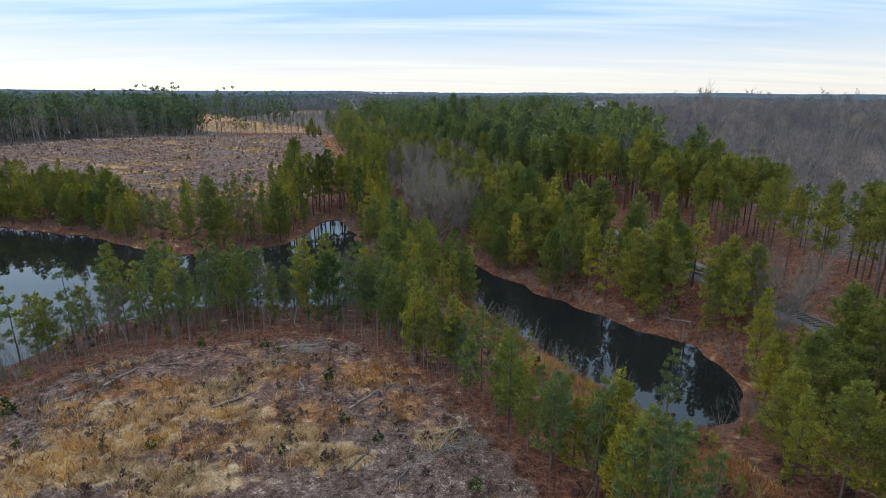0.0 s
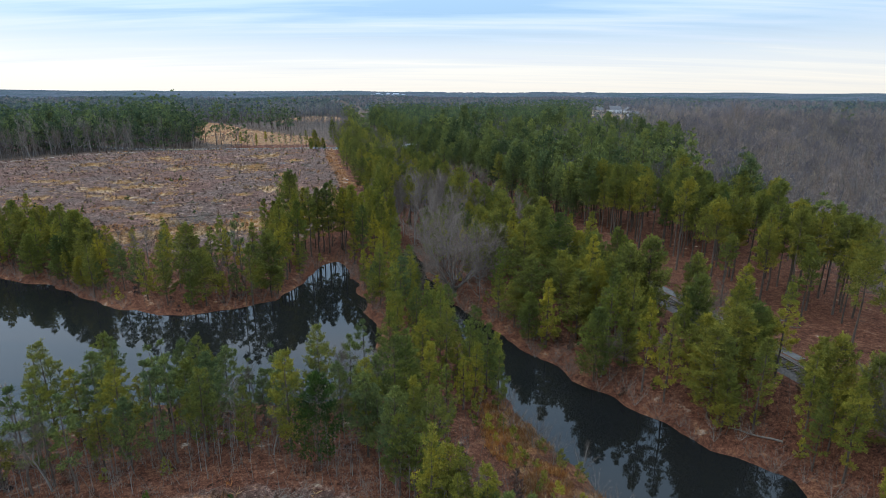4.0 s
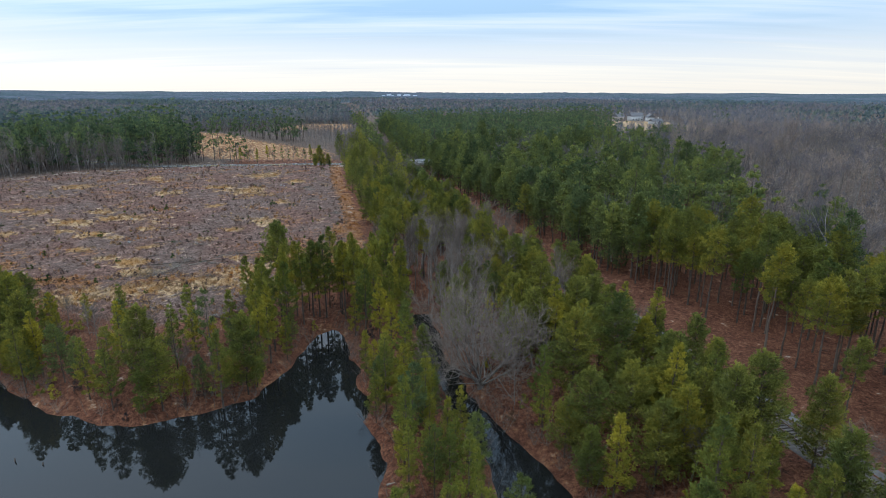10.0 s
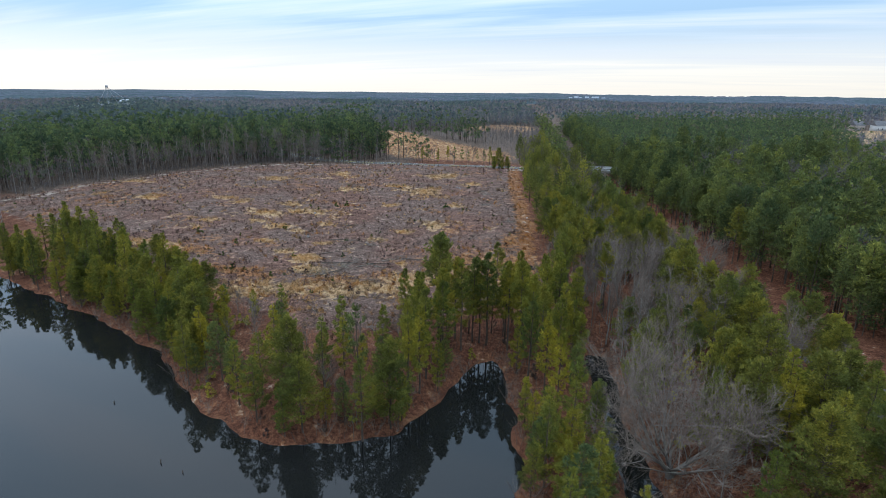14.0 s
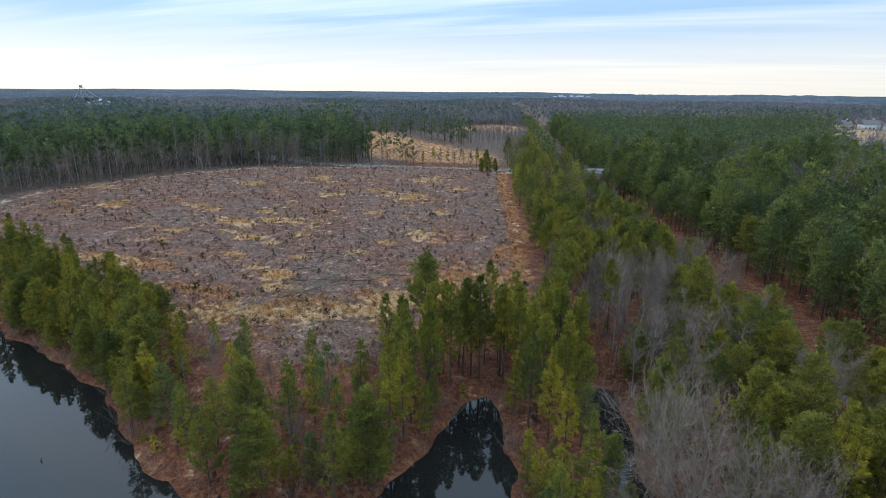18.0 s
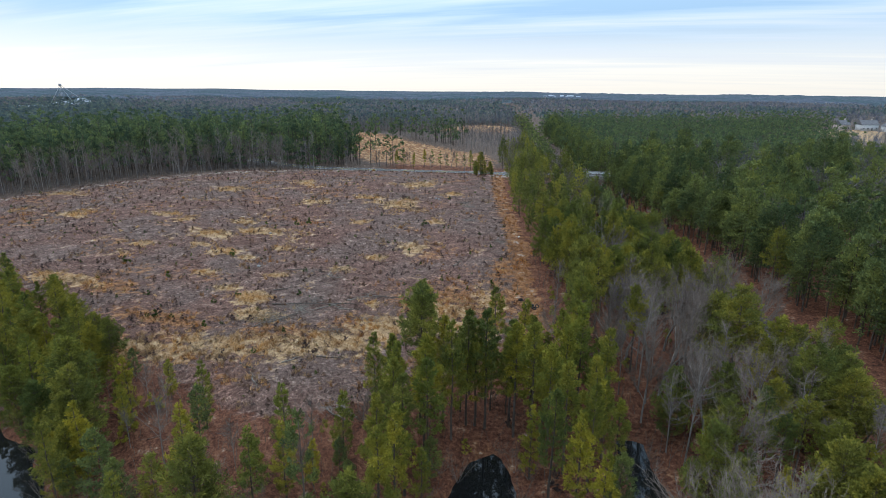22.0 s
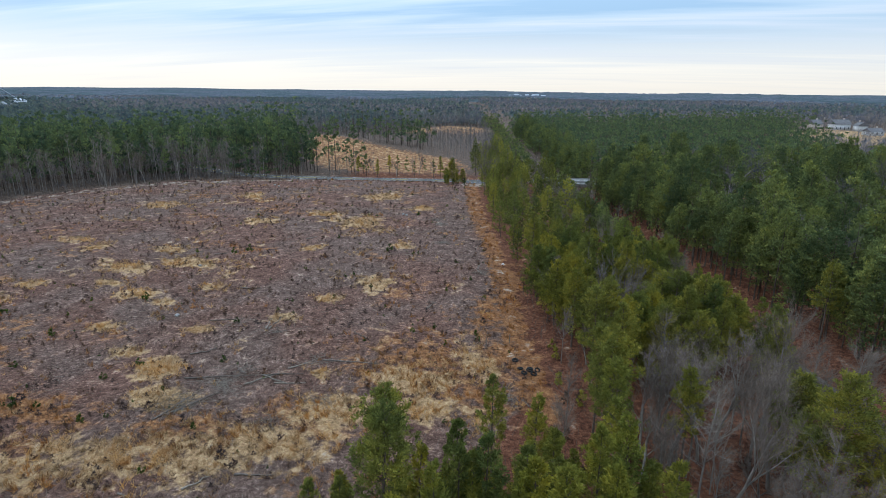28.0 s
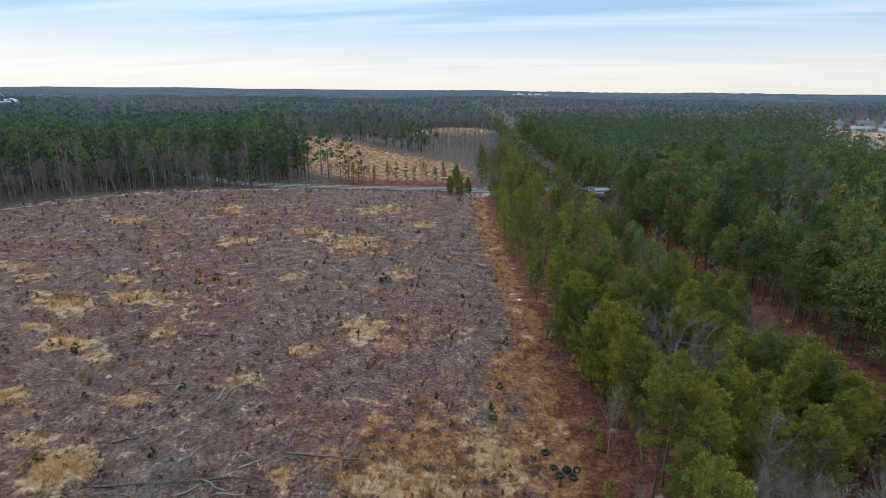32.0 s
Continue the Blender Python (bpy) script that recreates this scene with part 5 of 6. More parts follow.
def cone_tree(seed, H, R, n):
    """A far tree: a stem and a rounded top of a few leaves."""
    r = np.random.RandomState(seed)
    D = r.randn(n, 3)
    D[:, 2] = np.abs(D[:, 2]) * 0.9 + 0.1
    D /= np.linalg.norm(D, axis=1, keepdims=True)
    C = np.array([0, 0, H * 0.52]) + D * [R * 0.45, R * 0.45, H * 0.26]
    stem = tubes([[0, 0, -1.0]], [[0, 0, H * 0.6]], [0.25], [0.1], 3)
    return stem, blades(C, D + [0, 0, 0.4], H * 0.16 * (0.7 + 0.6 * r.rand(n)), R * 0.48 * (0.7 + 0.6 * r.rand(n)))


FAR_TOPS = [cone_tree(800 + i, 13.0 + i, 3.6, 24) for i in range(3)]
X, Y, r = spread_points(-1500, 1300, 520, 1750, 13.0, 37)
side, rd = line_distance(RAIL, X, Y)[2], line_distance(RAIL, X, Y)[0]
done = ((X > -130) & (X < 330) & (Y < 700) & (side > 0)) | ((X > -560) & (X < -20) & (Y < 720) & (side < 0))
house_lawn = (np.abs(X - 168) < 34) & (Y > 515) & (Y < 668)
ok = ~done & ~house_lawn & (rd > np.where(side < 0, 13, 5)) & (signed_distance(HILL_FIELD, X, Y) > 4) & (signed_distance(HILL_TOP, X, Y) > 3) & (r.rand(len(X)) < 0.9)
kindn = wave(X, Y * 1.7, 170, 42) + 0.4 * wave(X, Y, 60, 43)
sel = ok & (kindn > 0.08)
forest("pine_woods", "distant pine woods", FAR_TOPS, X[sel], Y[sel], 0.9, 11, [PINE_BARK, HAZY_FAR_PINE], 0.45)
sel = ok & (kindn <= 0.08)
forest("hardwood_forest", "distant bare hardwood forest", FAR_TOPS, X[sel], Y[sel], 0.9, 12, [GREY_BARK, HAZY_FAR_BARE], 0.45)

# ---- road, bridge, railway ----


def ribbon(line, a, b, zfun, lift, every=3.0):
    """A strip along a line from offset a to offset b, as vertices and quads."""
    seg = np.hypot(*(line[1:] - line[:-1]).T)
    run = np.r_[0, np.cumsum(seg)]
    u = np.arange(0, run[-1], every)
    P = np.stack([np.interp(u, run, line[:, 0]), np.interp(u, run, line[:, 1])], 1)
    d = np.gradient(P, axis=0)
    d /= np.linalg.norm(d, axis=1, keepdims=True)
    n = np.stack([d[:, 1], -d[:, 0]], 1)
    V = []
    for off in (a, b):
        q = P + n * off
        V.append(np.stack([q[:, 0], q[:, 1], zfun(P[:, 0], P[:, 1]) + lift], 1))
    V = np.stack(V, 1).reshape(-1, 3)
    k = np.arange(len(P) - 1)[:, None] * 2
    return V, np.concatenate([k, k + 1, k + 3, k + 2], 1), P, d


def road_height(x, y):
    return 5.4 + (DECK - 5.4) * ease(x, -72, -36) * (1 - ease(x, 30, 110))


def part(name, V, F, material, parent, label="", smooth=False):
    ob = link(name, mesh_of(name, V, F, material, smooth=smooth), parent)
    return tagged(ob, label) if label else ob


def box(x, y, z, sx, sy, sz, turn=0.0):
    """A box by its base centre and size, as vertices and quads."""
    c, n = math.cos(radians(turn)), math.sin(radians(turn))
    V = []
    for dz in (0, sz):
        for dx, dy in ((-1, -1), (1, -1), (1, 1), (-1, 1)):
            px, py = dx * sx / 2, dy * sy / 2
            V.append((x + px * c - py * n, y + px * n + py * c, z + dz))
    return np.array(V), np.array([(3, 2, 1, 0), (4, 5, 6, 7), (0, 1, 5, 4), (1, 2, 6, 5), (2, 3, 7, 6), (3, 0, 4, 7)])


near_road = ROAD[(ROAD[:, 0] > -320)]
V, F, RP, RD = ribbon(near_road, -3.4, 3.4, road_height, 0.0)
road = tagged(part("road", V, F, ASPHALT, None), "worn grey two-lane country road", "road", kind="structure")
V, F, _, _ = ribbon(near_road, -0.18, 0.18, road_height, 0.006)
PAINT_Y, PAINT_W = plain("yellow_paint", (0.45, 0.33, 0.06), (0.62, 0.47, 0.10), 3.0), plain("white_paint", (0.6, 0.6, 0.58), (0.8, 0.8, 0.78), 3.0)
part("centre_line", V, F, PAINT_Y, road, "faded yellow centre line")
for o in (-3.1, 3.1):
    V, F, _, _ = ribbon(near_road, o - 0.07, o + 0.07, road_height, 0.006)
    part("edge_line", V, F, PAINT_W, road, "faded white edge line")
# the paved mouth of the dirt track
V, F = box(-68, 338.5, 5.1, 9, 6, 0.305, 12)
tagged(part("pavement", V, F, ASPHALT, None), "pale gravelly mouth of the dirt track at the road", "pavement", kind="structure")

bridge = tagged(new("road_bridge"), "concrete road bridge over the railway cutting", "bridge")
span = RP[(RP[:, 0] > -46) & (RP[:, 0] < 2)]
V, F, P, D = ribbon(span, -4.6, 4.6, lambda x, y: np.full(x.shape, DECK), -0.02, 2.0)
top = np.concatenate([V, V - [0, 0, 0.55]])
n = len(V)
side_f = [(i, i + 2, i + 2 + n, i + n) for i in range(0, n - 2)]
part("deck", top, np.array([*(F - 0)[:, ::-1], *(F + n), *side_f, (0, 1, 1 + n, n), (n - 2, n - 1, 2 * n - 1, 2 * n - 2)]), CONCRETE, bridge)
for o in (-4.5, 4.5):
    V1, F1, _, _ = ribbon(span, o - 0.15, o + 0.15, lambda x, y: np.full(x.shape, DECK), 0.0, 2.0)
    m = len(V1)
    allv = np.concatenate([V1, V1 + [0, 0, 0.85]])
    fs = [*F1[:, ::-1], *(F1 + m)]
    for i in range(0, m - 2, 2):
        fs += [(i, i + 2, i + 2 + m, i + m), (i + 1, i + 1 + m, i + 3 + m, i + 3)]
    fs += [(0, m, m + 1, 1), (m - 2, m - 1, 2 * m - 1, 2 * m - 2)]
    part("parapet", allv, np.array(fs), CONCRETE, bridge, "pale concrete parapet")
for o in (-3.3, -1.1, 1.1, 3.3):
    c = span.mean(0)
    a = math.degrees(math.atan2(span[-1][1] - span[0][1], span[-1][0] - span[0][0]))
    nx, ny = -math.sin(radians(a)), math.cos(radians(a))
    V, F = box(c[0] + nx * o, c[1] + ny * o, DECK - 1.55, 46, 0.45, 0.98, a)
    part("girder", V, F, CONCRETE, bridge)
for along in (-9.0, 9.0):
    cx, cy = c[0] + math.cos(radians(a)) * along, c[1] + math.sin(radians(a)) * along
    V, F = box(cx, cy, DECK - 2.5, 1.1, 9.0, 0.95, a)
    pier = part("pier_cap", V, F, CONCRETE, bridge)
    for o in (-3.2, 0.0, 3.2):
        x, y = cx + nx * o, cy + ny * o
        z0 = z_at(x, y) - 0.5
        V, F = tubes([[x, y, z0]], [[x, y, DECK - 2.5]], [0.45], [0.45], 12)
        part("column", V, F, CONCRETE, pier)

# track: ballast, sleepers, two rails
track_line = RAIL[RAIL[:, 1] < 440]


def track_height(x, y):
    return rail_height(y)


ballast = None
V, F, P, D = ribbon(track_line, -2.5, 2.5, track_height, 0.05, 1.0)
V2, F2, _, _ = ribbon(track_line, -1.7, 1.7, track_height, 0.30, 1.0)
k = len(V)
bank_f = [f for i in range(0, k - 2, 2) for f in ((i, k + i, k + i + 2, i + 2), (k + i + 1, i + 1, i + 3, k + i + 3))]
ballast = tagged(part("railway_track", np.concatenate([V, V2]), np.array([*(F2 + k), *bank_f]), BALLAST, None), "single railway track on grey ballast", "railway", kind="structure")
for o in (-0.75, 0.75):
    prof = [(-0.035, 0.44), (-0.035, 0.60), (0.035, 0.60), (0.035, 0.44)]
    rows = [ribbon(track_line, o + px, o + px + 0.001, track_height, pz, 2.0)[0][::2] for px, pz in prof]
    m = len(rows[0])
    V = np.concatenate(rows)
    F = [(j * m + i, j * m + i + 1, (j + 1) * m + i + 1, (j + 1) * m + i) for j in range(3) for i in range(m - 1)]
    part("rail", V, np.array(F), RUSTY_STEEL, ballast, "rust-brown steel rail")
# a pale gravel path along the track, wider and narrower
V, F, P, D = ribbon(track_line[(track_line[:, 1] > 84) & (track_line[:, 1] < 160)], 2.9, 4.3, lambda x, y: height(x, y), 0.07, 1.0)
V[1::2, :2] += (V[1::2, :2] - V[::2, :2]) * (0.35 * wave(V[1::2, 0], V[1::2, 1], 5, 81))[:, None]
V[:, 2] = height(V[:, 0], V[:, 1]) + 0.03
tagged(part("gravel_path", V, F, GRAVEL, None), "pale gravel path beside the railway", "path", kind="structure")
sleeper_v, sleeper_f = box(0, 0, 0, 2.6, 0.23, 0.16)
sleeper_me = mesh_of("sleeper", sleeper_v, sleeper_f, SLEEPER)
seg = np.hypot(*(track_line[1:] - track_line[:-1]).T)
run = np.r_[0, np.cumsum(seg)]
lo_run = float(np.interp(-125, -track_line[::-1, 1], run[::-1]))
for i in range(190):
    u_ = lo_run - 60 + i * 0.62
    x, y = float(np.interp(u_, run, track_line[:, 0])), float(np.interp(u_, run, track_line[:, 1]))
    x2, y2 = float(np.interp(u_ + 0.5, run, track_line[:, 0])), float(np.interp(u_ + 0.5, run, track_line[:, 1]))
    ob = link("sleeper", sleeper_me, ballast)
    ob.matrix_basis = pose(x, y, float(rail_height(np.array(y))) + 0.285, 0, 0, math.degrees(math.atan2(y2 - y, x2 - x)) + 90)
rest = [u_ for u_ in np.arange(0, run[-1], 0.62) if u_ < lo_run - 60 or u_ > lo_run - 60 + 190 * 0.62]
V, F = [], []
for q, u_ in enumerate(rest):
    x, y = np.interp(u_, run, track_line[:, 0]), np.interp(u_, run, track_line[:, 1])
    x2, y2 = np.interp(u_ + 0.5, run, track_line[:, 0]), np.interp(u_ + 0.5, run, track_line[:, 1])
    v, f = box(x, y, float(rail_height(np.array(y))) + 0.285, 2.6, 0.23, 0.16, math.degrees(math.atan2(y2 - y, x2 - x)) + 90)
    V.append(v), F.append(f + 8 * q)
tagged(part("sleeper_row", np.concatenate(V), np.concatenate(F), SLEEPER, ballast), kind="stuff")

# ---- on the ground ----
DEAD_GRASS = leaf_material("dead_straw_grass", (0.16, 0.082, 0.035), (0.40, 0.228, 0.100), (0.57, 0.380, 0.195), 0.8, False)
RUST_GRASS = leaf_material("rusty_grass", (0.11, 0.042, 0.014), (0.285, 0.120, 0.037), (0.44, 0.215, 0.08), 0.8, False)
WEEDS = leaf_material("dead_weeds", (0.040, 0.024, 0.018), (0.110, 0.066, 0.050), (0.22, 0.15, 0.12), 0.9, False)


def tufts(name, label, mat, X, Y, blades_each, tall, wide, seed, arch=0.45):
    r = np.random.RandomState(seed)
    Z = height(X, Y) - 0.03
    k = blades_each
    size = np.repeat(0.55 + 0.75 * r.rand(len(X)), k)
    C = np.repeat(np.stack([X, Y, Z], 1), k, 0) + r.randn(len(X) * k, 3) * [0.16, 0.16, 0] * size[:, None]
    D = np.stack([r.randn(len(C)) * arch, r.randn(len(C)) * arch, np.ones(len(C))], 1)
    V, T = blades(C, D, tall * size * (0.6 + 0.6 * r.rand(len(C))), wide * size, False)
    return tagged(link(name, mesh_of(name, V, T, mat)), label, "grass", kind="stuff")


def open_ground(n, seed):
    """Random places on the two clearings, with their cover."""
    r = np.random.RandomState(seed)
    X = np.r_[r.uniform(-232, -28, n), r.uniform(-75, 30, n // 3)]
    Y = np.r_[138 + 200 * r.rand(n) ** 1.35, r.uniform(15, 66, n // 3)]
    c = cover(X, Y)
    keep = (c[:, 2] > 0.5) | (c[:, 1] > 0.6)
    keep &= (water_distance(X, Y) > 0.6) & (line_distance(ROAD, X, Y)[0] > 4.5) & (line_distance(RAIL, X, Y)[0] > 4)
    return X[keep], Y[keep], c[keep], r


X, Y, c, r = open_ground(80000, 51)
clump = wave(X, Y, 2.6, 52)
u = r.rand(len(X))
sel = u < np.clip(c[:, 0] * 1.1 + 0.25 * clump - 0.12, 0, 1) * 0.85
tufts("straw_grass", "pale straw-coloured dead grass in clumps", DEAD_GRASS, X[sel], Y[sel], 12, 0.85, 0.075, 53, 0.75)
sel = (u > 0.55) & (u < 0.55 + np.clip(c[:, 1] * 0.8 + 0.3 * clump - 0.1, 0, 1) * 0.29)
tufts("broomsedge", "rust-orange broomsedge grass in tufts", RUST_GRASS, X[sel], Y[sel], 12, 0.95, 0.065, 54, 0.45)
sel = (u > 0.84) & (c[:, 2] > 0.5) & (clump > -0.35)
tufts("dead_weeds", "dark dead weeds and briars among the slash", WEEDS, X[sel], Y[sel], 9, 0.62, 0.07, 55, 0.8)


# thick broomsedge on the channel's grassy bank
r = np.random.RandomState(82)
X, Y = r.uniform(2, 30, 9000), r.uniform(30, 90, 9000)
cd = signed_distance(CHANNEL, X, Y)
sel = (cd > 0.5) & (cd < 9 + 0.35 * np.clip(52 - Y, 0, 20)) & (X < 27 - 0.62 * (np.maximum(Y, 52) - 52)) & (signed_distance(NEAR_FIELD, X, Y) > 5) & (wave(X, Y, 4, 83) > -0.5)
third = np.arange(len(X)) % 3 == 0
tufts("broomsedge", "rust-orange broomsedge on the bank of the channel", RUST_GRASS, X[sel & ~third], Y[sel & ~third], 12, 0.8, 0.06, 84, 0.5)
tufts("straw_grass", "straw-coloured grass on the bank of the channel", DEAD_GRASS, X[sel & third], Y[sel & third], 12, 0.7, 0.06, 85, 0.6)


def sticks(X, Y, r, lo, hi, thick, tilt=0.12, lift=0.06):
    n = len(X)
    a, ln = r.rand(n) * 6.283, lo + (hi - lo) * r.rand(n) ** 2
    d = np.stack([np.cos(a) * ln, np.sin(a) * ln, r.randn(n) * tilt * ln], 1)
    A = np.stack([X, Y, height(X, Y) + lift], 1)
    B = A + d
    B[:, 2] = np.maximum(B[:, 2], height(B[:, 0], B[:, 1]) + 0.03)
    return tubes(A, B, thick * (0.5 + 0.8 * r.rand(n)), thick * 0.4 * np.ones(n), 4)


X, Y, c, r = open_ground(22000, 56)
sel = (r.rand(len(X)) < 0.55) & (wave(X, Y, 9, 57) > -0.3)
V, T = sticks(X[sel], Y[sel], r, 0.4, 2.6, 0.022)
tagged(link("logging_slash", mesh_of("logging_slash", V, T, PALE_WOOD)), "grey weathered sticks left by logging", "branches", kind="stuff")


def slash_heap(x, y, n, size, seed):
    r = np.random.RandomState(seed)
    X, Y = x + r.randn(n) * size * 0.5, y + r.randn(n) * size * 0.35
    chunks = [sticks(X, Y, r, 0.8, 2.0 + size, 0.026, 0.16, 0.08 + 0.25 * r.rand()) for _ in range(2)]
    V, T = joined(chunks)
    o = np.array([x, y, z_at(x, y)])
    ob = link("slash_heap", mesh_of("slash_heap", V - o, T, PALE_WOOD))
    ob.location = o
    return tagged(ob, kind="stuff", label="tangled heap of grey cut branches on the clearing", category="brush pile", group="heaps on the clearings")


for i, (x, y, n, size) in enumerate([(-15.8, 59.7, 40, 2.2), (-18.5, 56.5, 26, 1.6), (0.6, 41.2, 34, 1.6), (2.6, 42.2, 30, 1.8), (-1.9, 39.8, 22, 1.5), (-75, 167, 40, 2.4),
                                     (-72.5, 171, 40, 2.4), (-72, 175.5, 36, 2.0), (-63, 181, 30, 2.6), (-61.4, 165.5, 26, 2.0), (-33.5, 178.5, 26, 1.4), (-58, 172, 26, 2.2),
                                     (-75.5, 165, 44, 2.6), (-73, 172, 36, 2.2), (-45.5, 227, 26, 1.5), (-82, 190, 24, 2.2), (-64.5, 264, 40, 2.0), (-67, 268.5, 36, 1.8), (-59.5, 246, 30, 1.6), (-50, 143.5, 28, 1.8), (-18, 171, 24, 1.5), (-74.5, 188, 22, 2.0)]):
    slash_heap(x, y, n, size, 900 + i)


def log(x, y, length, turn, rad=0.13, rise=0.0):
    """A fallen trunk with a few broken limbs."""
    r = np.random.RandomState(int(abs(x * 7 + y * 13)))
    n = 6
    t = np.linspace(0, 1, n)
    P = np.stack([t * length, 0.12 * r.randn(n), rad + rise * t + 0.03 * r.randn(n)], 1)
    R = rad * (1 - 0.55 * t)
    chunks = [tubes(P[:-1], P[1:], R[:-1], R[1:], 8)]
    k = 4
    u = 0.4 + 0.55 * r.rand(k)
    B = np.stack([u * length, 0 * u, rad + 0 * u], 1)
    tip = B + np.stack([0.5 * r.rand(k), r.randn(k) * 0.7, 0.2 + 0.5 * r.rand(k)], 1)
    root = new("fallen_log")
    wood, look_ = (DARK_WOOD, "dark rotting") if r.rand() < 0.55 else (PALE_WOOD, "weathered grey")
    link("stem", mesh_of("stem", *chunks[0], wood, smooth=True), root)
    for a, b in zip(B, tip):
        link("broken_limb", mesh_of("broken_limb", *tubes([a], [b], [0.035], [0.012], 4), wood), root)
    root.matrix_basis = pose(x, y, z_at(x, y), 0, 0, turn)
    return tagged(root, look_ + " fallen tree trunk on the ground", "log", "fallen logs")


for x, y, ln, a in [(-60.5, 111.5, 4.5, 35), (-54, 110.5, 3.0, 80), (-51.5, 110.8, 2.5, 60), (-65.5, 146.7, 3.2, -40), (-67, 147.9, 2.6, -30), (-51.5, 143.2, 5.0, -25),
                    (-50, 144.6, 4.2, -30), (-0.5, 40.5, 5.5, 60), (-1, 42.8, 4.0, 20), (-7.5, 38.3, 5.0, 55), (-3.8, 35.5, 3.5, 70), (-20, 60.2, 5.0, 10), (1.5, 58.5, 6.0, 170),
                    (-34.5, 50.5, 4.0, 70), (-37, 47.8, 3.0, 40), (-75.5, 188.5, 5.5, 95), (-62, 181.5, 9.0, 8), (-70, 172.8, 5.5, 50), (-66, 174, 4.5, 15), (49, 102, 4.0, 15),
                    (50, 100.8, 3.4, -10), (43, 113, 6.0, -60), (46, 107, 5.0, -65), (-28, 176, 4.0, 140), (-12.5, 101, 2.5, 20), (36, 74, 5.5, 150), (-110, 222, 4, 20), (-95, 240, 5, 60),
                    (-78.8, 171.3, 10.5, 21), (-69, 175.5, 6.2, 18), (-68.5, 175.4, 4.5, -14), (-65.7, 177.8, 6.0, 58), (-75.9, 161.7, 6.5, 80), (-75.2, 163.5, 7.0, 62),
                    (-76.1, 188.4, 4.5, 106), (-87.9, 189.7, 6.0, 22), (-45.5, 226, 3.5, 120), (-46.6, 228.4, 3.0, 95), (-83, 178, 4.0, 40), (-58, 190, 4.0, 150), (-92, 205, 4.5, 10),
                    (-52, 205, 3.5, 75), (-70, 150, 4.0, -20), (-60, 155.5, 4.5, 12), (-64, 152, 3.0, 60), (-14, 50, 5.0, 110), (-22, 47, 3.5, 40), (-9, 47, 6.5, 50), (-31, 55, 3.0, 15)]:
    log(x, y, ln, a)

# small evergreens scattered on the clearings
SEEDLING = [make_kind("pine_seedling", "small dark green pine seedling on the clearing", "seedling", tubes([[0, 0, -0.1]], [[0, 0, 0.6]], [0.03], [0.01], 4),
                      pine(950 + i, 0.9, 0.05, 0.42, 60, 0.20, 3, False)[1], PINE_BARK, CEDAR) for i in range(3)]
spots = [(-5.4, 41.6, 1.1), (-11.8, 52.5, 1.4), (-8.9, 44.6, 1.0), (-24.5, 40.3, 1.0), (-28.5, 60.3, 1.2), (-21.1, 60.4, 1.1), (-13.3, 39.9, 0.9), (-40.9, 46, 1.6),
         (2.8, 36.2, 1.2), (-18.9, 58.7, 1.1), (-36.3, 40.9, 1.0), (-106, 195, 1.7), (-105.1, 222.7, 1.6), (-103, 226, 1.8), (-69.9, 235.1, 1.8), (-73.7, 272.3, 1.4),
         (-109.6, 177.7, 1.4), (-88, 173, 1.2), (-89.8, 168.1, 1.1), (-95.7, 159.5, 1.4), (-127.3, 183.1, 1.8), (-76.4, 177.1, 1.2), (-84.4, 159.1, 1.2)]
X, Y, c, r = open_ground(700, 58)
near = np.flatnonzero(c[:, 2] > 0.6)[:250]
spots += [(float(X[i]), float(Y[i]), float(0.4 + 0.6 * r.rand() ** 2)) for i in near]
for i, (x, y, k) in enumerate(spots):
    ob = plant(SEEDLING[i % 3], x, y, k, "seedlings on the clearings")
for kind in SEEDLING:
    for o in (*kind.children_recursive, kind):
        bpy.data.objects.remove(o)
X, Y, c, r = open_ground(3600, 59)
me = [(joined([tubes([[0, 0, -0.1]], [[0, 0, 0.5]], [0.03], [0.01], 3)]), pine(970 + i, 0.9, 0.05, 0.45, 22, 0.34, 3, False)[1]) for i in range(3)]
sel = c[:, 2] > 0.6
third = np.arange(len(X)) % 5 == 0
forest("scrub", "low dark brown scrub dotted over the clearing", me, X[sel & ~third], Y[sel & ~third], 0.52, 60, [WEEDS, WEEDS])
forest("scrub", "dark leafless bushes dotted over the clearing", me, X[sel & third], Y[sel & third], 0.85, 70, [WEEDS, WEEDS])

# thin brush under the trees along the banks
X, Y, r = spread_points(-140, 60, 28, 235, 1.25, 61)
fdist = np.minimum(signed_distance(FIELD, X, Y), signed_distance(NEAR_FIELD, X, Y))
wd = water_distance(X, Y)
keep = free(X, Y, field=-1.5, shore=0.15, rail=3.4) & ((wd < 16) | (fdist < 9)) & (r.rand(len(X)) < np.where((Y < 80) & (X < 2), 0.85, 0.5)) & (line_distance(RAIL, X, Y)[2] < 0)
X, Y = X[keep], Y[keep]
n = len(X)
tall = 1.0 + 3.2 * r.rand(n) ** 2
A = np.stack([X, Y, height(X, Y) - 0.1], 1)
B = A + np.stack([r.randn(n) * 0.22 * tall, r.randn(n) * 0.22 * tall, tall], 1)
chunks = [tubes(A, B, 0.010 + 0.007 * tall, np.full(n, 0.006), 3)]
for _ in range(4):
    t = 0.3 + 0.6 * r.rand(n)
    C = A + (B - A) * t[:, None]
    chunks.append(blades(C, (B - A) / tall[:, None] + r.randn(n, 3) * 0.5, 0.35 * tall, 0.010 + 0.006 * tall, False))
V, T = joined(chunks)
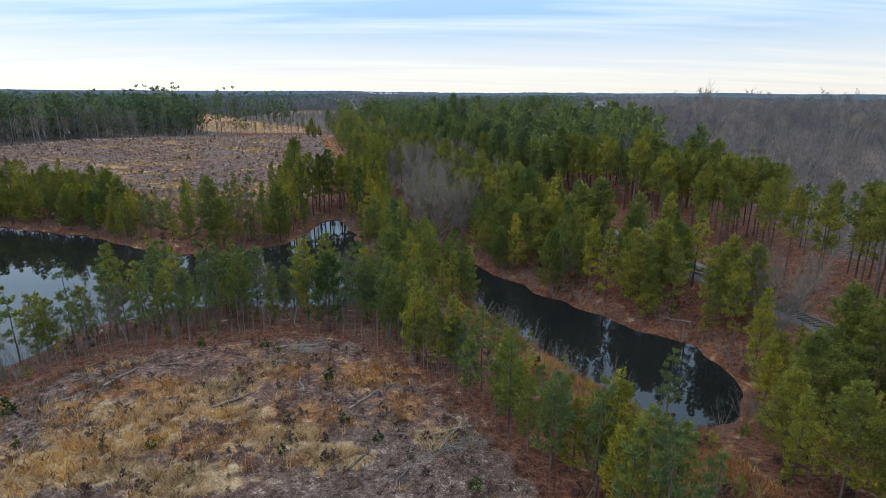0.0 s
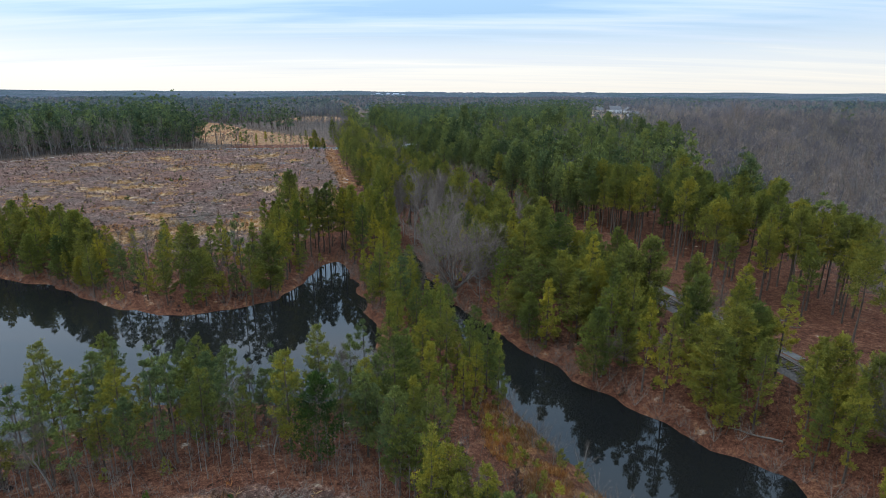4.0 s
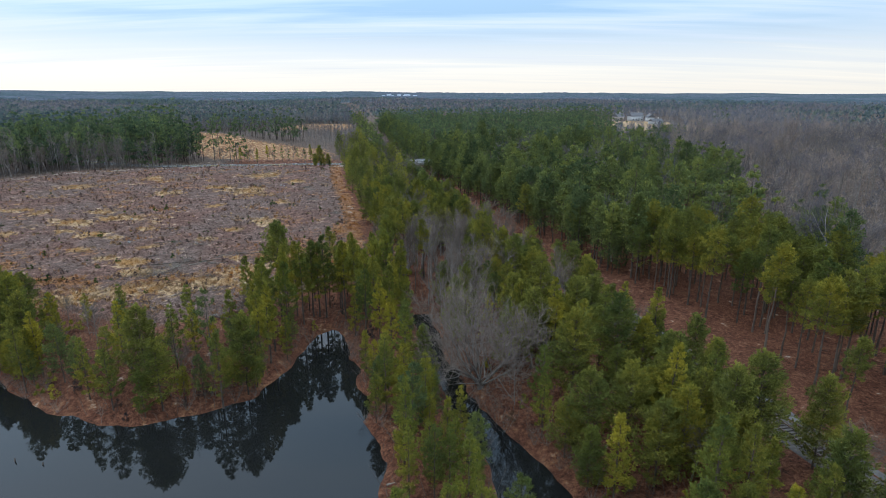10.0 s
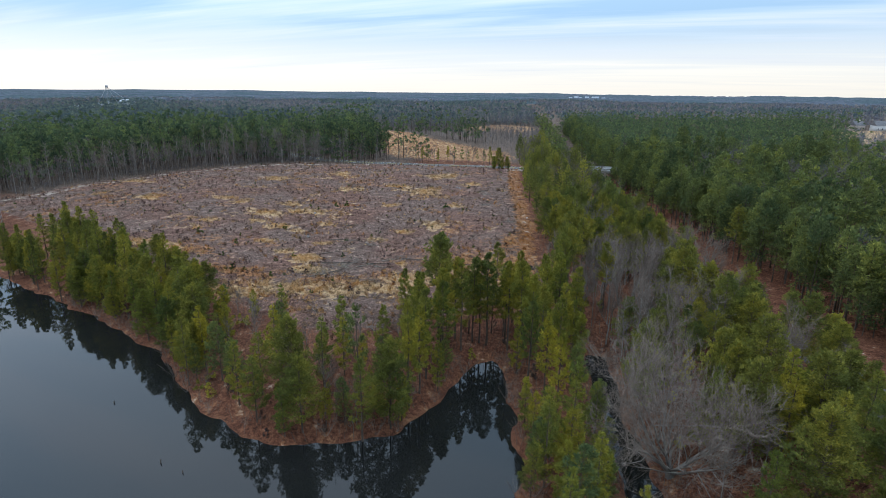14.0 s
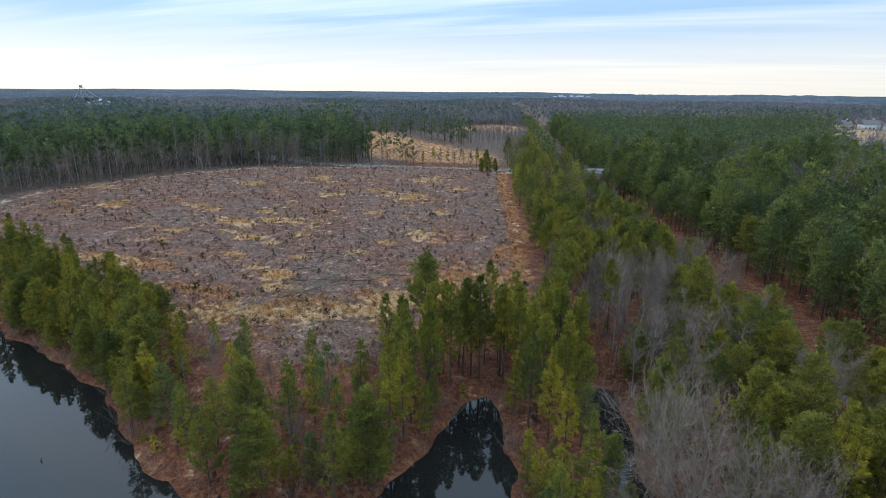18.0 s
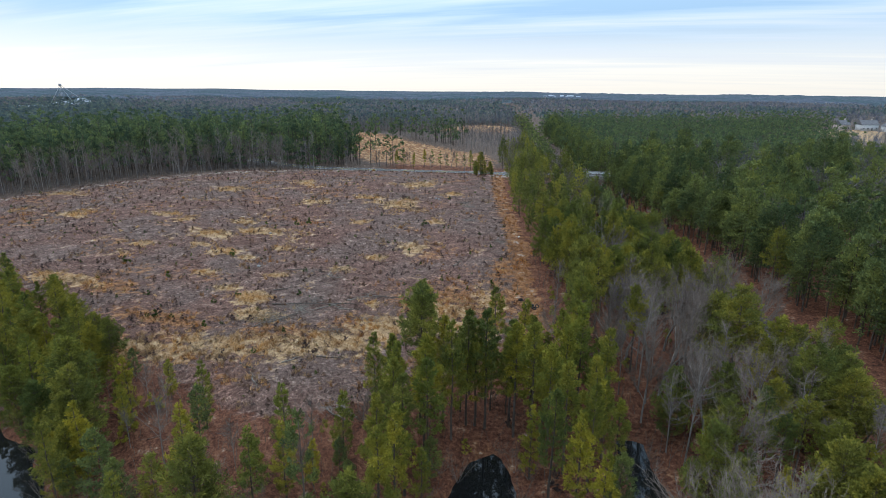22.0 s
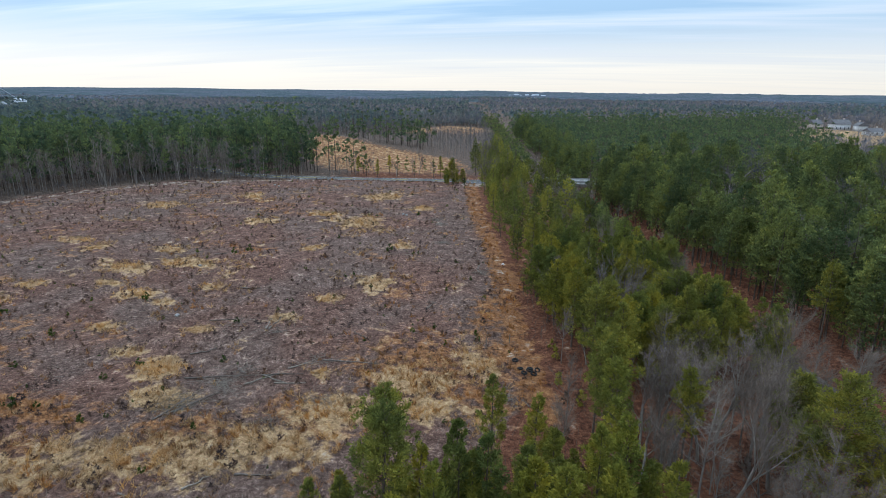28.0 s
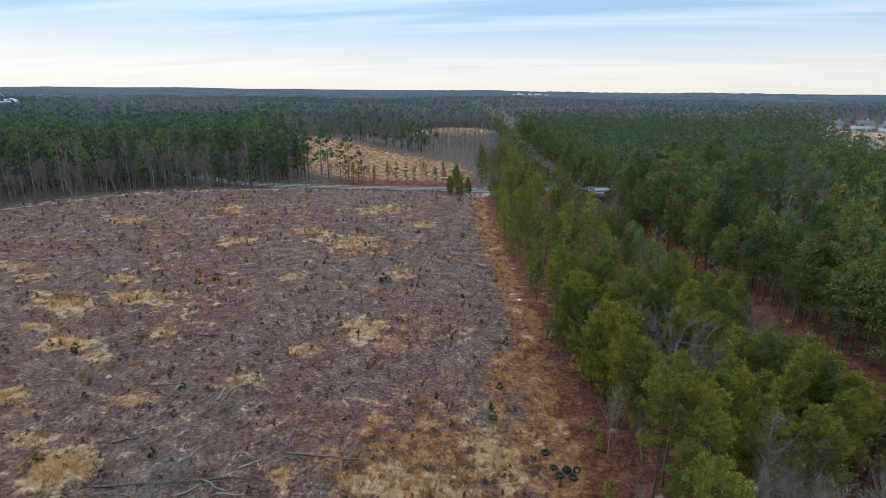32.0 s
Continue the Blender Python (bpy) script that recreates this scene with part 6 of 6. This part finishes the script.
tagged(link("underbrush", mesh_of("underbrush", V, T, TWIGS)), "thin leafless saplings and brush under the trees", "underbrush", kind="stuff")

# grey saplings in the fringe between clearing and water
X, Y, r = spread_points(-62, 8, 50, 84, 1.5, 65)
fdist = signed_distance(NEAR_FIELD, X, Y)
keep = free(X, Y, field=0.2, shore=0.2) & (fdist < 12) & (r.rand(len(X)) < 0.55) & (X < 6 - 0.35 * (Y - 50))
sapling = [(lambda w, l: (w, l))(*pole_tree(990 + i, 5.0 + 0.8 * i, 0.30, 12, 60, 0.022)) for i in range(3)]
tangle = free(X, Y, field=-1.0, shore=0.2) & (fdist < 9) & (r.rand(len(X)) < 0.42) & (X < 6 - 0.35 * (Y - 50))
forest("underbrush", "tangled grey brush at the edge of the near clearing", thicket, X[tangle] + 0.6, Y[tangle] - 0.4, 0.75, 67, [GREY_BARK, OAK_TWIGS])
forest("saplings", "pale grey leafless saplings along the near bank", sapling, X[keep], Y[keep], 0.8, 66, [GREY_BARK, GREY_TWIGS])

# low evergreen and brown shrubs on the banks
X, Y, r = spread_points(-140, 60, 28, 235, 2.6, 62)
wd = water_distance(X, Y)
keep = free(X, Y, field=1.0, shore=0.4, rail=3.6) & (r.rand(len(X)) < 0.22) & (line_distance(RAIL, X, Y)[2] < 0)
low = [(tubes([[0, 0, -0.1]], [[0, 0, 0.8]], [0.03], [0.01], 3), pine(980 + i, 1.9, 0.05, 0.9, 90, 0.30, 3, False)[1]) for i in range(3)]
half = r.rand(len(X)) < 0.5
forest("bank_shrubs", "low green shrubs under the trees", low, X[keep & half], Y[keep & half], 0.9, 63, [WEEDS, YOUNG])
forest("bank_shrubs", "low russet shrubs with dead leaves under the trees", low, X[keep & ~half], Y[keep & ~half], 0.8, 64, [WEEDS, WEEDS])

X, Y, r = spread_points(-2, 26, 44, 92, 1.7, 68)
cd = signed_distance(CHANNEL, X, Y)
keep = (cd > 0.8) & (cd < 8) & (X < 24 - 0.62 * (Y - 50)) & (signed_distance(NEAR_FIELD, X, Y) > -1) & (r.rand(len(X)) < 0.34)
forest("bank_shrubs", "low yellow-green shrubs on the grassy channel bank", low, X[keep], Y[keep], 0.8, 69, [WEEDS, YOUNG])

# dumped tyres at the edge of the clearing
RUBBER = plain("tyre_rubber", (0.012, 0.012, 0.013), (0.035, 0.034, 0.033), 8.0, 0.7)


def tyre(x, y, z, R, tilt, turn):
    w, n, m = R * 0.30, 24, 8
    V, F = [], []
    for i in range(n):
        a = i * 2 * math.pi / n
        for j in range(m):
            b = j * 2 * math.pi / m
            q = R * 0.76 + R * 0.24 * math.cos(b) * (1.0 + (0.06 if i % 2 else 0.0))
            V.append((q * math.cos(a), q * math.sin(a), w + w * math.sin(b)))
            F.append((i * m + j, ((i + 1) % n) * m + j, ((i + 1) % n) * m + (j + 1) % m, i * m + (j + 1) % m))
    ob = link("tyre", mesh_of("tyre", np.array(V), np.array(F), RUBBER, smooth=True))
    ob.matrix_basis = pose(x, y, z_at(x, y) + z, tilt, 0, turn)
    return tagged(ob, "old black rubber tyre dumped in the dead grass", "tyre", "dumped tyres")


for x, y, z, R, tilt, turn in [(-30.8, 187.1, 0.0, 0.52, 8, 10), (-30.1, 186.1, 0.02, 0.5, 12, 60), (-31.5, 186.0, 0.0, 0.5, 5, 100), (-29.7, 187.5, 0.05, 0.42, 40, 20),
                               (-33.3, 189.6, 0.0, 0.52, 4, 0), (-32.2, 187.2, 0.0, 0.46, 10, 200), (-30.7, 186.8, 0.38, 0.48, 14, 150)]:
    tyre(x, y, z, R, tilt, turn)


def lump(name, label, category, x, y, sx, sy, sz, mat, seed):
    """A small crumpled piece of rubbish or a block."""
    bm = bmesh.new()
    bmesh.ops.create_icosphere(bm, subdivisions=2, radius=1.0)
    for v in bm.verts:
        k = 1 + 0.3 * noise.noise(v.co * 1.7 + Vector((seed, 0, 0)))
        v.co = Vector((v.co.x * sx * k, v.co.y * sy * k, (v.co.z * k + 0.6) * sz))
    me = bpy.data.meshes.new(name)
    bm.to_mesh(me)
    bm.free()
    me.materials.append(mat)
    ob = link(name, me)
    ob.matrix_basis = pose(x, y, z_at(x, y), 0, 0, seed * 40)
    return tagged(ob, label, category)


WHITE = plain("white_plastic", (0.62, 0.63, 0.64), (0.82, 0.82, 0.82), 3.0, 0.4)
STONE = plain("pale_stone", (0.16, 0.148, 0.135), (0.34, 0.32, 0.295), 4.0)
lump("rubbish_bag", "white plastic rubbish lying on the dirt track", "rubbish", -41.6, 233.5, 0.5, 0.3, 0.22, WHITE, 2)
for i, (x, y) in enumerate([(-140, 304), (-143, 306), (-108, 214), (-79, 273.5), (-77.5, 272.3), (-95, 190)]):
    lump("stone", "pale stone among the logging slash", "stone", x, y, 0.5, 0.4, 0.3, STONE, i + 3)
for x, y in [(-38.5, 193), (-35, 195.5)]:
    V, F = tubes([[0, 0, -0.3]], [[0.06, 0, 1.6]], [0.07], [0.065], 8)
    ob = link("marker_post", mesh_of("marker_post", V, F, PALE_WOOD))
    ob.location = (x, y, z_at(x, y))
    tagged(ob, "short pale wooden post beside the dirt track", "post")
# snags in the pond
for x, y, h in [(-59, 92, 0.9), (-54.9, 93.9, 0.8), (-55.5, 95, 0.5), (-37.7, 94.4, 0.6), (-60.5, 104.5, 0.5), (-78, 112.6, 0.4), (-64, 93.8, 0.6), (-56.5, 104, 0.35)]:
    V, F = tubes([[0, 0, -1.5], [0, 0, 0]], [[0, 0, 0], [0.08, 0.03, h]], [0.10, 0.09], [0.09, 0.05], 6)
    ob = link("snag", mesh_of("snag", V, F, PINE_BARK))
    ob.location = (x, y, WATER_Z)
    tagged(ob, "dark dead stump standing in the pond", "stump", "stumps in the pond")

# ---- far buildings ----
SIDING = plain("white_siding", (0.40, 0.385, 0.37), (0.50, 0.485, 0.47), 0.5, 0.6)
FAR_SIDING = plain("grey_white_cladding", (0.34, 0.36, 0.40), (0.46, 0.48, 0.52), 0.5, 0.7)
ROOFING = plain("grey_shingles", (0.085, 0.08, 0.08), (0.16, 0.15, 0.15), 0.8)
WINDOW = plain("window_glass", (0.03, 0.04, 0.05), (0.06, 0.07, 0.08), 1.0, 0.1, 0.6)
BRICK = plain("tan_brick", (0.30, 0.24, 0.20), (0.42, 0.35, 0.30), 1.0)


def house(x, y, w, d, h, roof, turn, mat, label):
    """A far house: walls, gabled roof, chimney, windows and a door."""
    root = new("house")
    V, F = box(0, 0, -1.0, w, d, h + 1.0)
    part("wall", V, F, mat, root)
    e = 0.5
    V = np.array([(-w / 2 - e, -d / 2 - e, h - 0.1), (w / 2 + e, -d / 2 - e, h - 0.1), (w / 2 + e, d / 2 + e, h - 0.1), (-w / 2 - e, d / 2 + e, h - 0.1), (-w / 2 - e, 0, h + roof), (w / 2 + e, 0, h + roof)])
    me = bpy.data.meshes.new("roof")
    me.from_pydata([tuple(v) for v in V], [], [(0, 1, 5, 4), (2, 3, 4, 5), (3, 2, 1, 0), (0, 4, 3), (1, 2, 5)])
    me.materials.append(ROOFING)
    top = link("roof", me, root)
    V, F = box(w * 0.25, 0.4, h + roof * 0.5, 0.9, 0.7, roof * 0.5 + 1.2)
    part("chimney", V, F, BRICK, top)
    k = max(2, int(w / 3))
    for i in range(k):
        px = -w / 2 + (i + 0.5) * w / k
        for pz in ([1.0, 3.7] if h > 5 else [1.0]):
            if i == k // 2 and pz == 1.0:
                V, F = box(px, -d / 2 - 0.03, 0.1, 1.0, 0.08, 2.1)
                part("door", V, F, ROOFING, root)
                continue
            V, F = box(px, -d / 2 - 0.02, pz, 1.1, 0.08, 1.4)
            win = part("window", V, F, SIDING, root)
            V, F = box(px, -d / 2 - 0.05, pz + 0.1, 0.9, 0.06, 1.2)
            part("pane", V, F, WINDOW, win)
    root.matrix_basis = pose(x, y, z_at(x, y), 0, 0, turn)
    return tagged(root, label, "house")


house(176, 640, 13, 9, 4.6, 3.6, 14, SIDING, "two-storey pale house with a grey gabled roof")
house(160, 646, 9, 8, 4.4, 3.6, 30, BRICK, "tan house with a steep grey roof among trees")
house(189, 634, 6, 8, 4.0, 3.2, 100, SIDING, "white gabled wing beside the larger house")
house(183, 598, 11, 8, 2.6, 2.4, 20, SIDING, "low white outbuilding with a pale roof")
house(92, 392, 10, 8, 3.4, 2.6, 35, BRICK, "small tan house by the road among trees")

# the grain plant on the skyline
PLANT_X, PLANT_Y = -800.0, 715.0
plant_z = z_at(PLANT_X, PLANT_Y) + 8.0
works = tagged(new("grain_plant"), "pale steel grain plant with a tall elevator leg", "factory")


def dome(x, y, z, R, H, n=20, m=6):
    V, F = [], []
    for j in range(m + 1):
        a = j / m * math.pi / 2
        for i in range(n):
            b = i * 2 * math.pi / n
            V.append((x + R * math.cos(a) * math.cos(b), y + R * math.cos(a) * math.sin(b), z + H * math.sin(a)))
    for j in range(m):
        for i in range(n):
            F.append((j * n + i, j * n + (i + 1) % n, (j + 1) * n + (i + 1) % n, (j + 1) * n + i))
    return np.array(V), np.array(F)


for k, (dx, R, H) in enumerate([(24, 12, 15), (4, 7, 10), (-8, 6, 9), (12, 6, 8)]):
    x, y = PLANT_X + dx * 0.75, PLANT_Y + dx * 0.66
    V, F = tubes([[x, y, plant_z - 12]], [[x, y, plant_z + H * 0.45]], [R], [R], 20)
    bin_ = part("bin_wall", V, F, GALVANISED, works, smooth=True)
    V, F = dome(x, y, plant_z + H * 0.45, R, H * 0.4)
    part("bin_roof", V, F, GALVANISED, bin_, smooth=True)
for dx, dy in ((-1, -1), (1, -1), (1, 1), (-1, 1)):
    V, F = tubes([[PLANT_X + dx, PLANT_Y + dy, plant_z - 12]], [[PLANT_X + dx, PLANT_Y + dy, plant_z + 32]], [0.22], [0.22], 4)
    part("tower_leg", V, F, GALVANISED, works)
V, F = box(PLANT_X, PLANT_Y, plant_z + 30, 3.2, 3.2, 3.0, 40)
part("tower_head", V, F, GALVANISED, works)
for dx, dz in ((-17, 2), (24, 12), (12, 8)):
    V, F = tubes([[PLANT_X, PLANT_Y, plant_z + 31]], [[PLANT_X + dx * 0.75, PLANT_Y + dx * 0.66, plant_z + dz]], [0.3], [0.3], 5)
    part("spout", V, F, GALVANISED, works)
V, F = box(PLANT_X - 26, PLANT_Y - 24, plant_z - 8, 34, 12, 11, 42)
part("shed", V, F, FAR_SIDING, works)
for i in range(7):
    x, y = -330 + i * 22 + 6 * math.sin(i * 2.2), 2420 + 30 * math.cos(i * 1.7)
    V, F = box(0, 0, -8, 13 + 5 * (i % 3), 12, 13 + 3 * (i % 2), 5 * i)
    ob = link("warehouse", mesh_of("warehouse", V, F, FAR_SIDING))
    ob.location = (x, y, z_at(x, y) + 6)
    tagged(ob, "far white building among the woods", "building", "far white buildings")
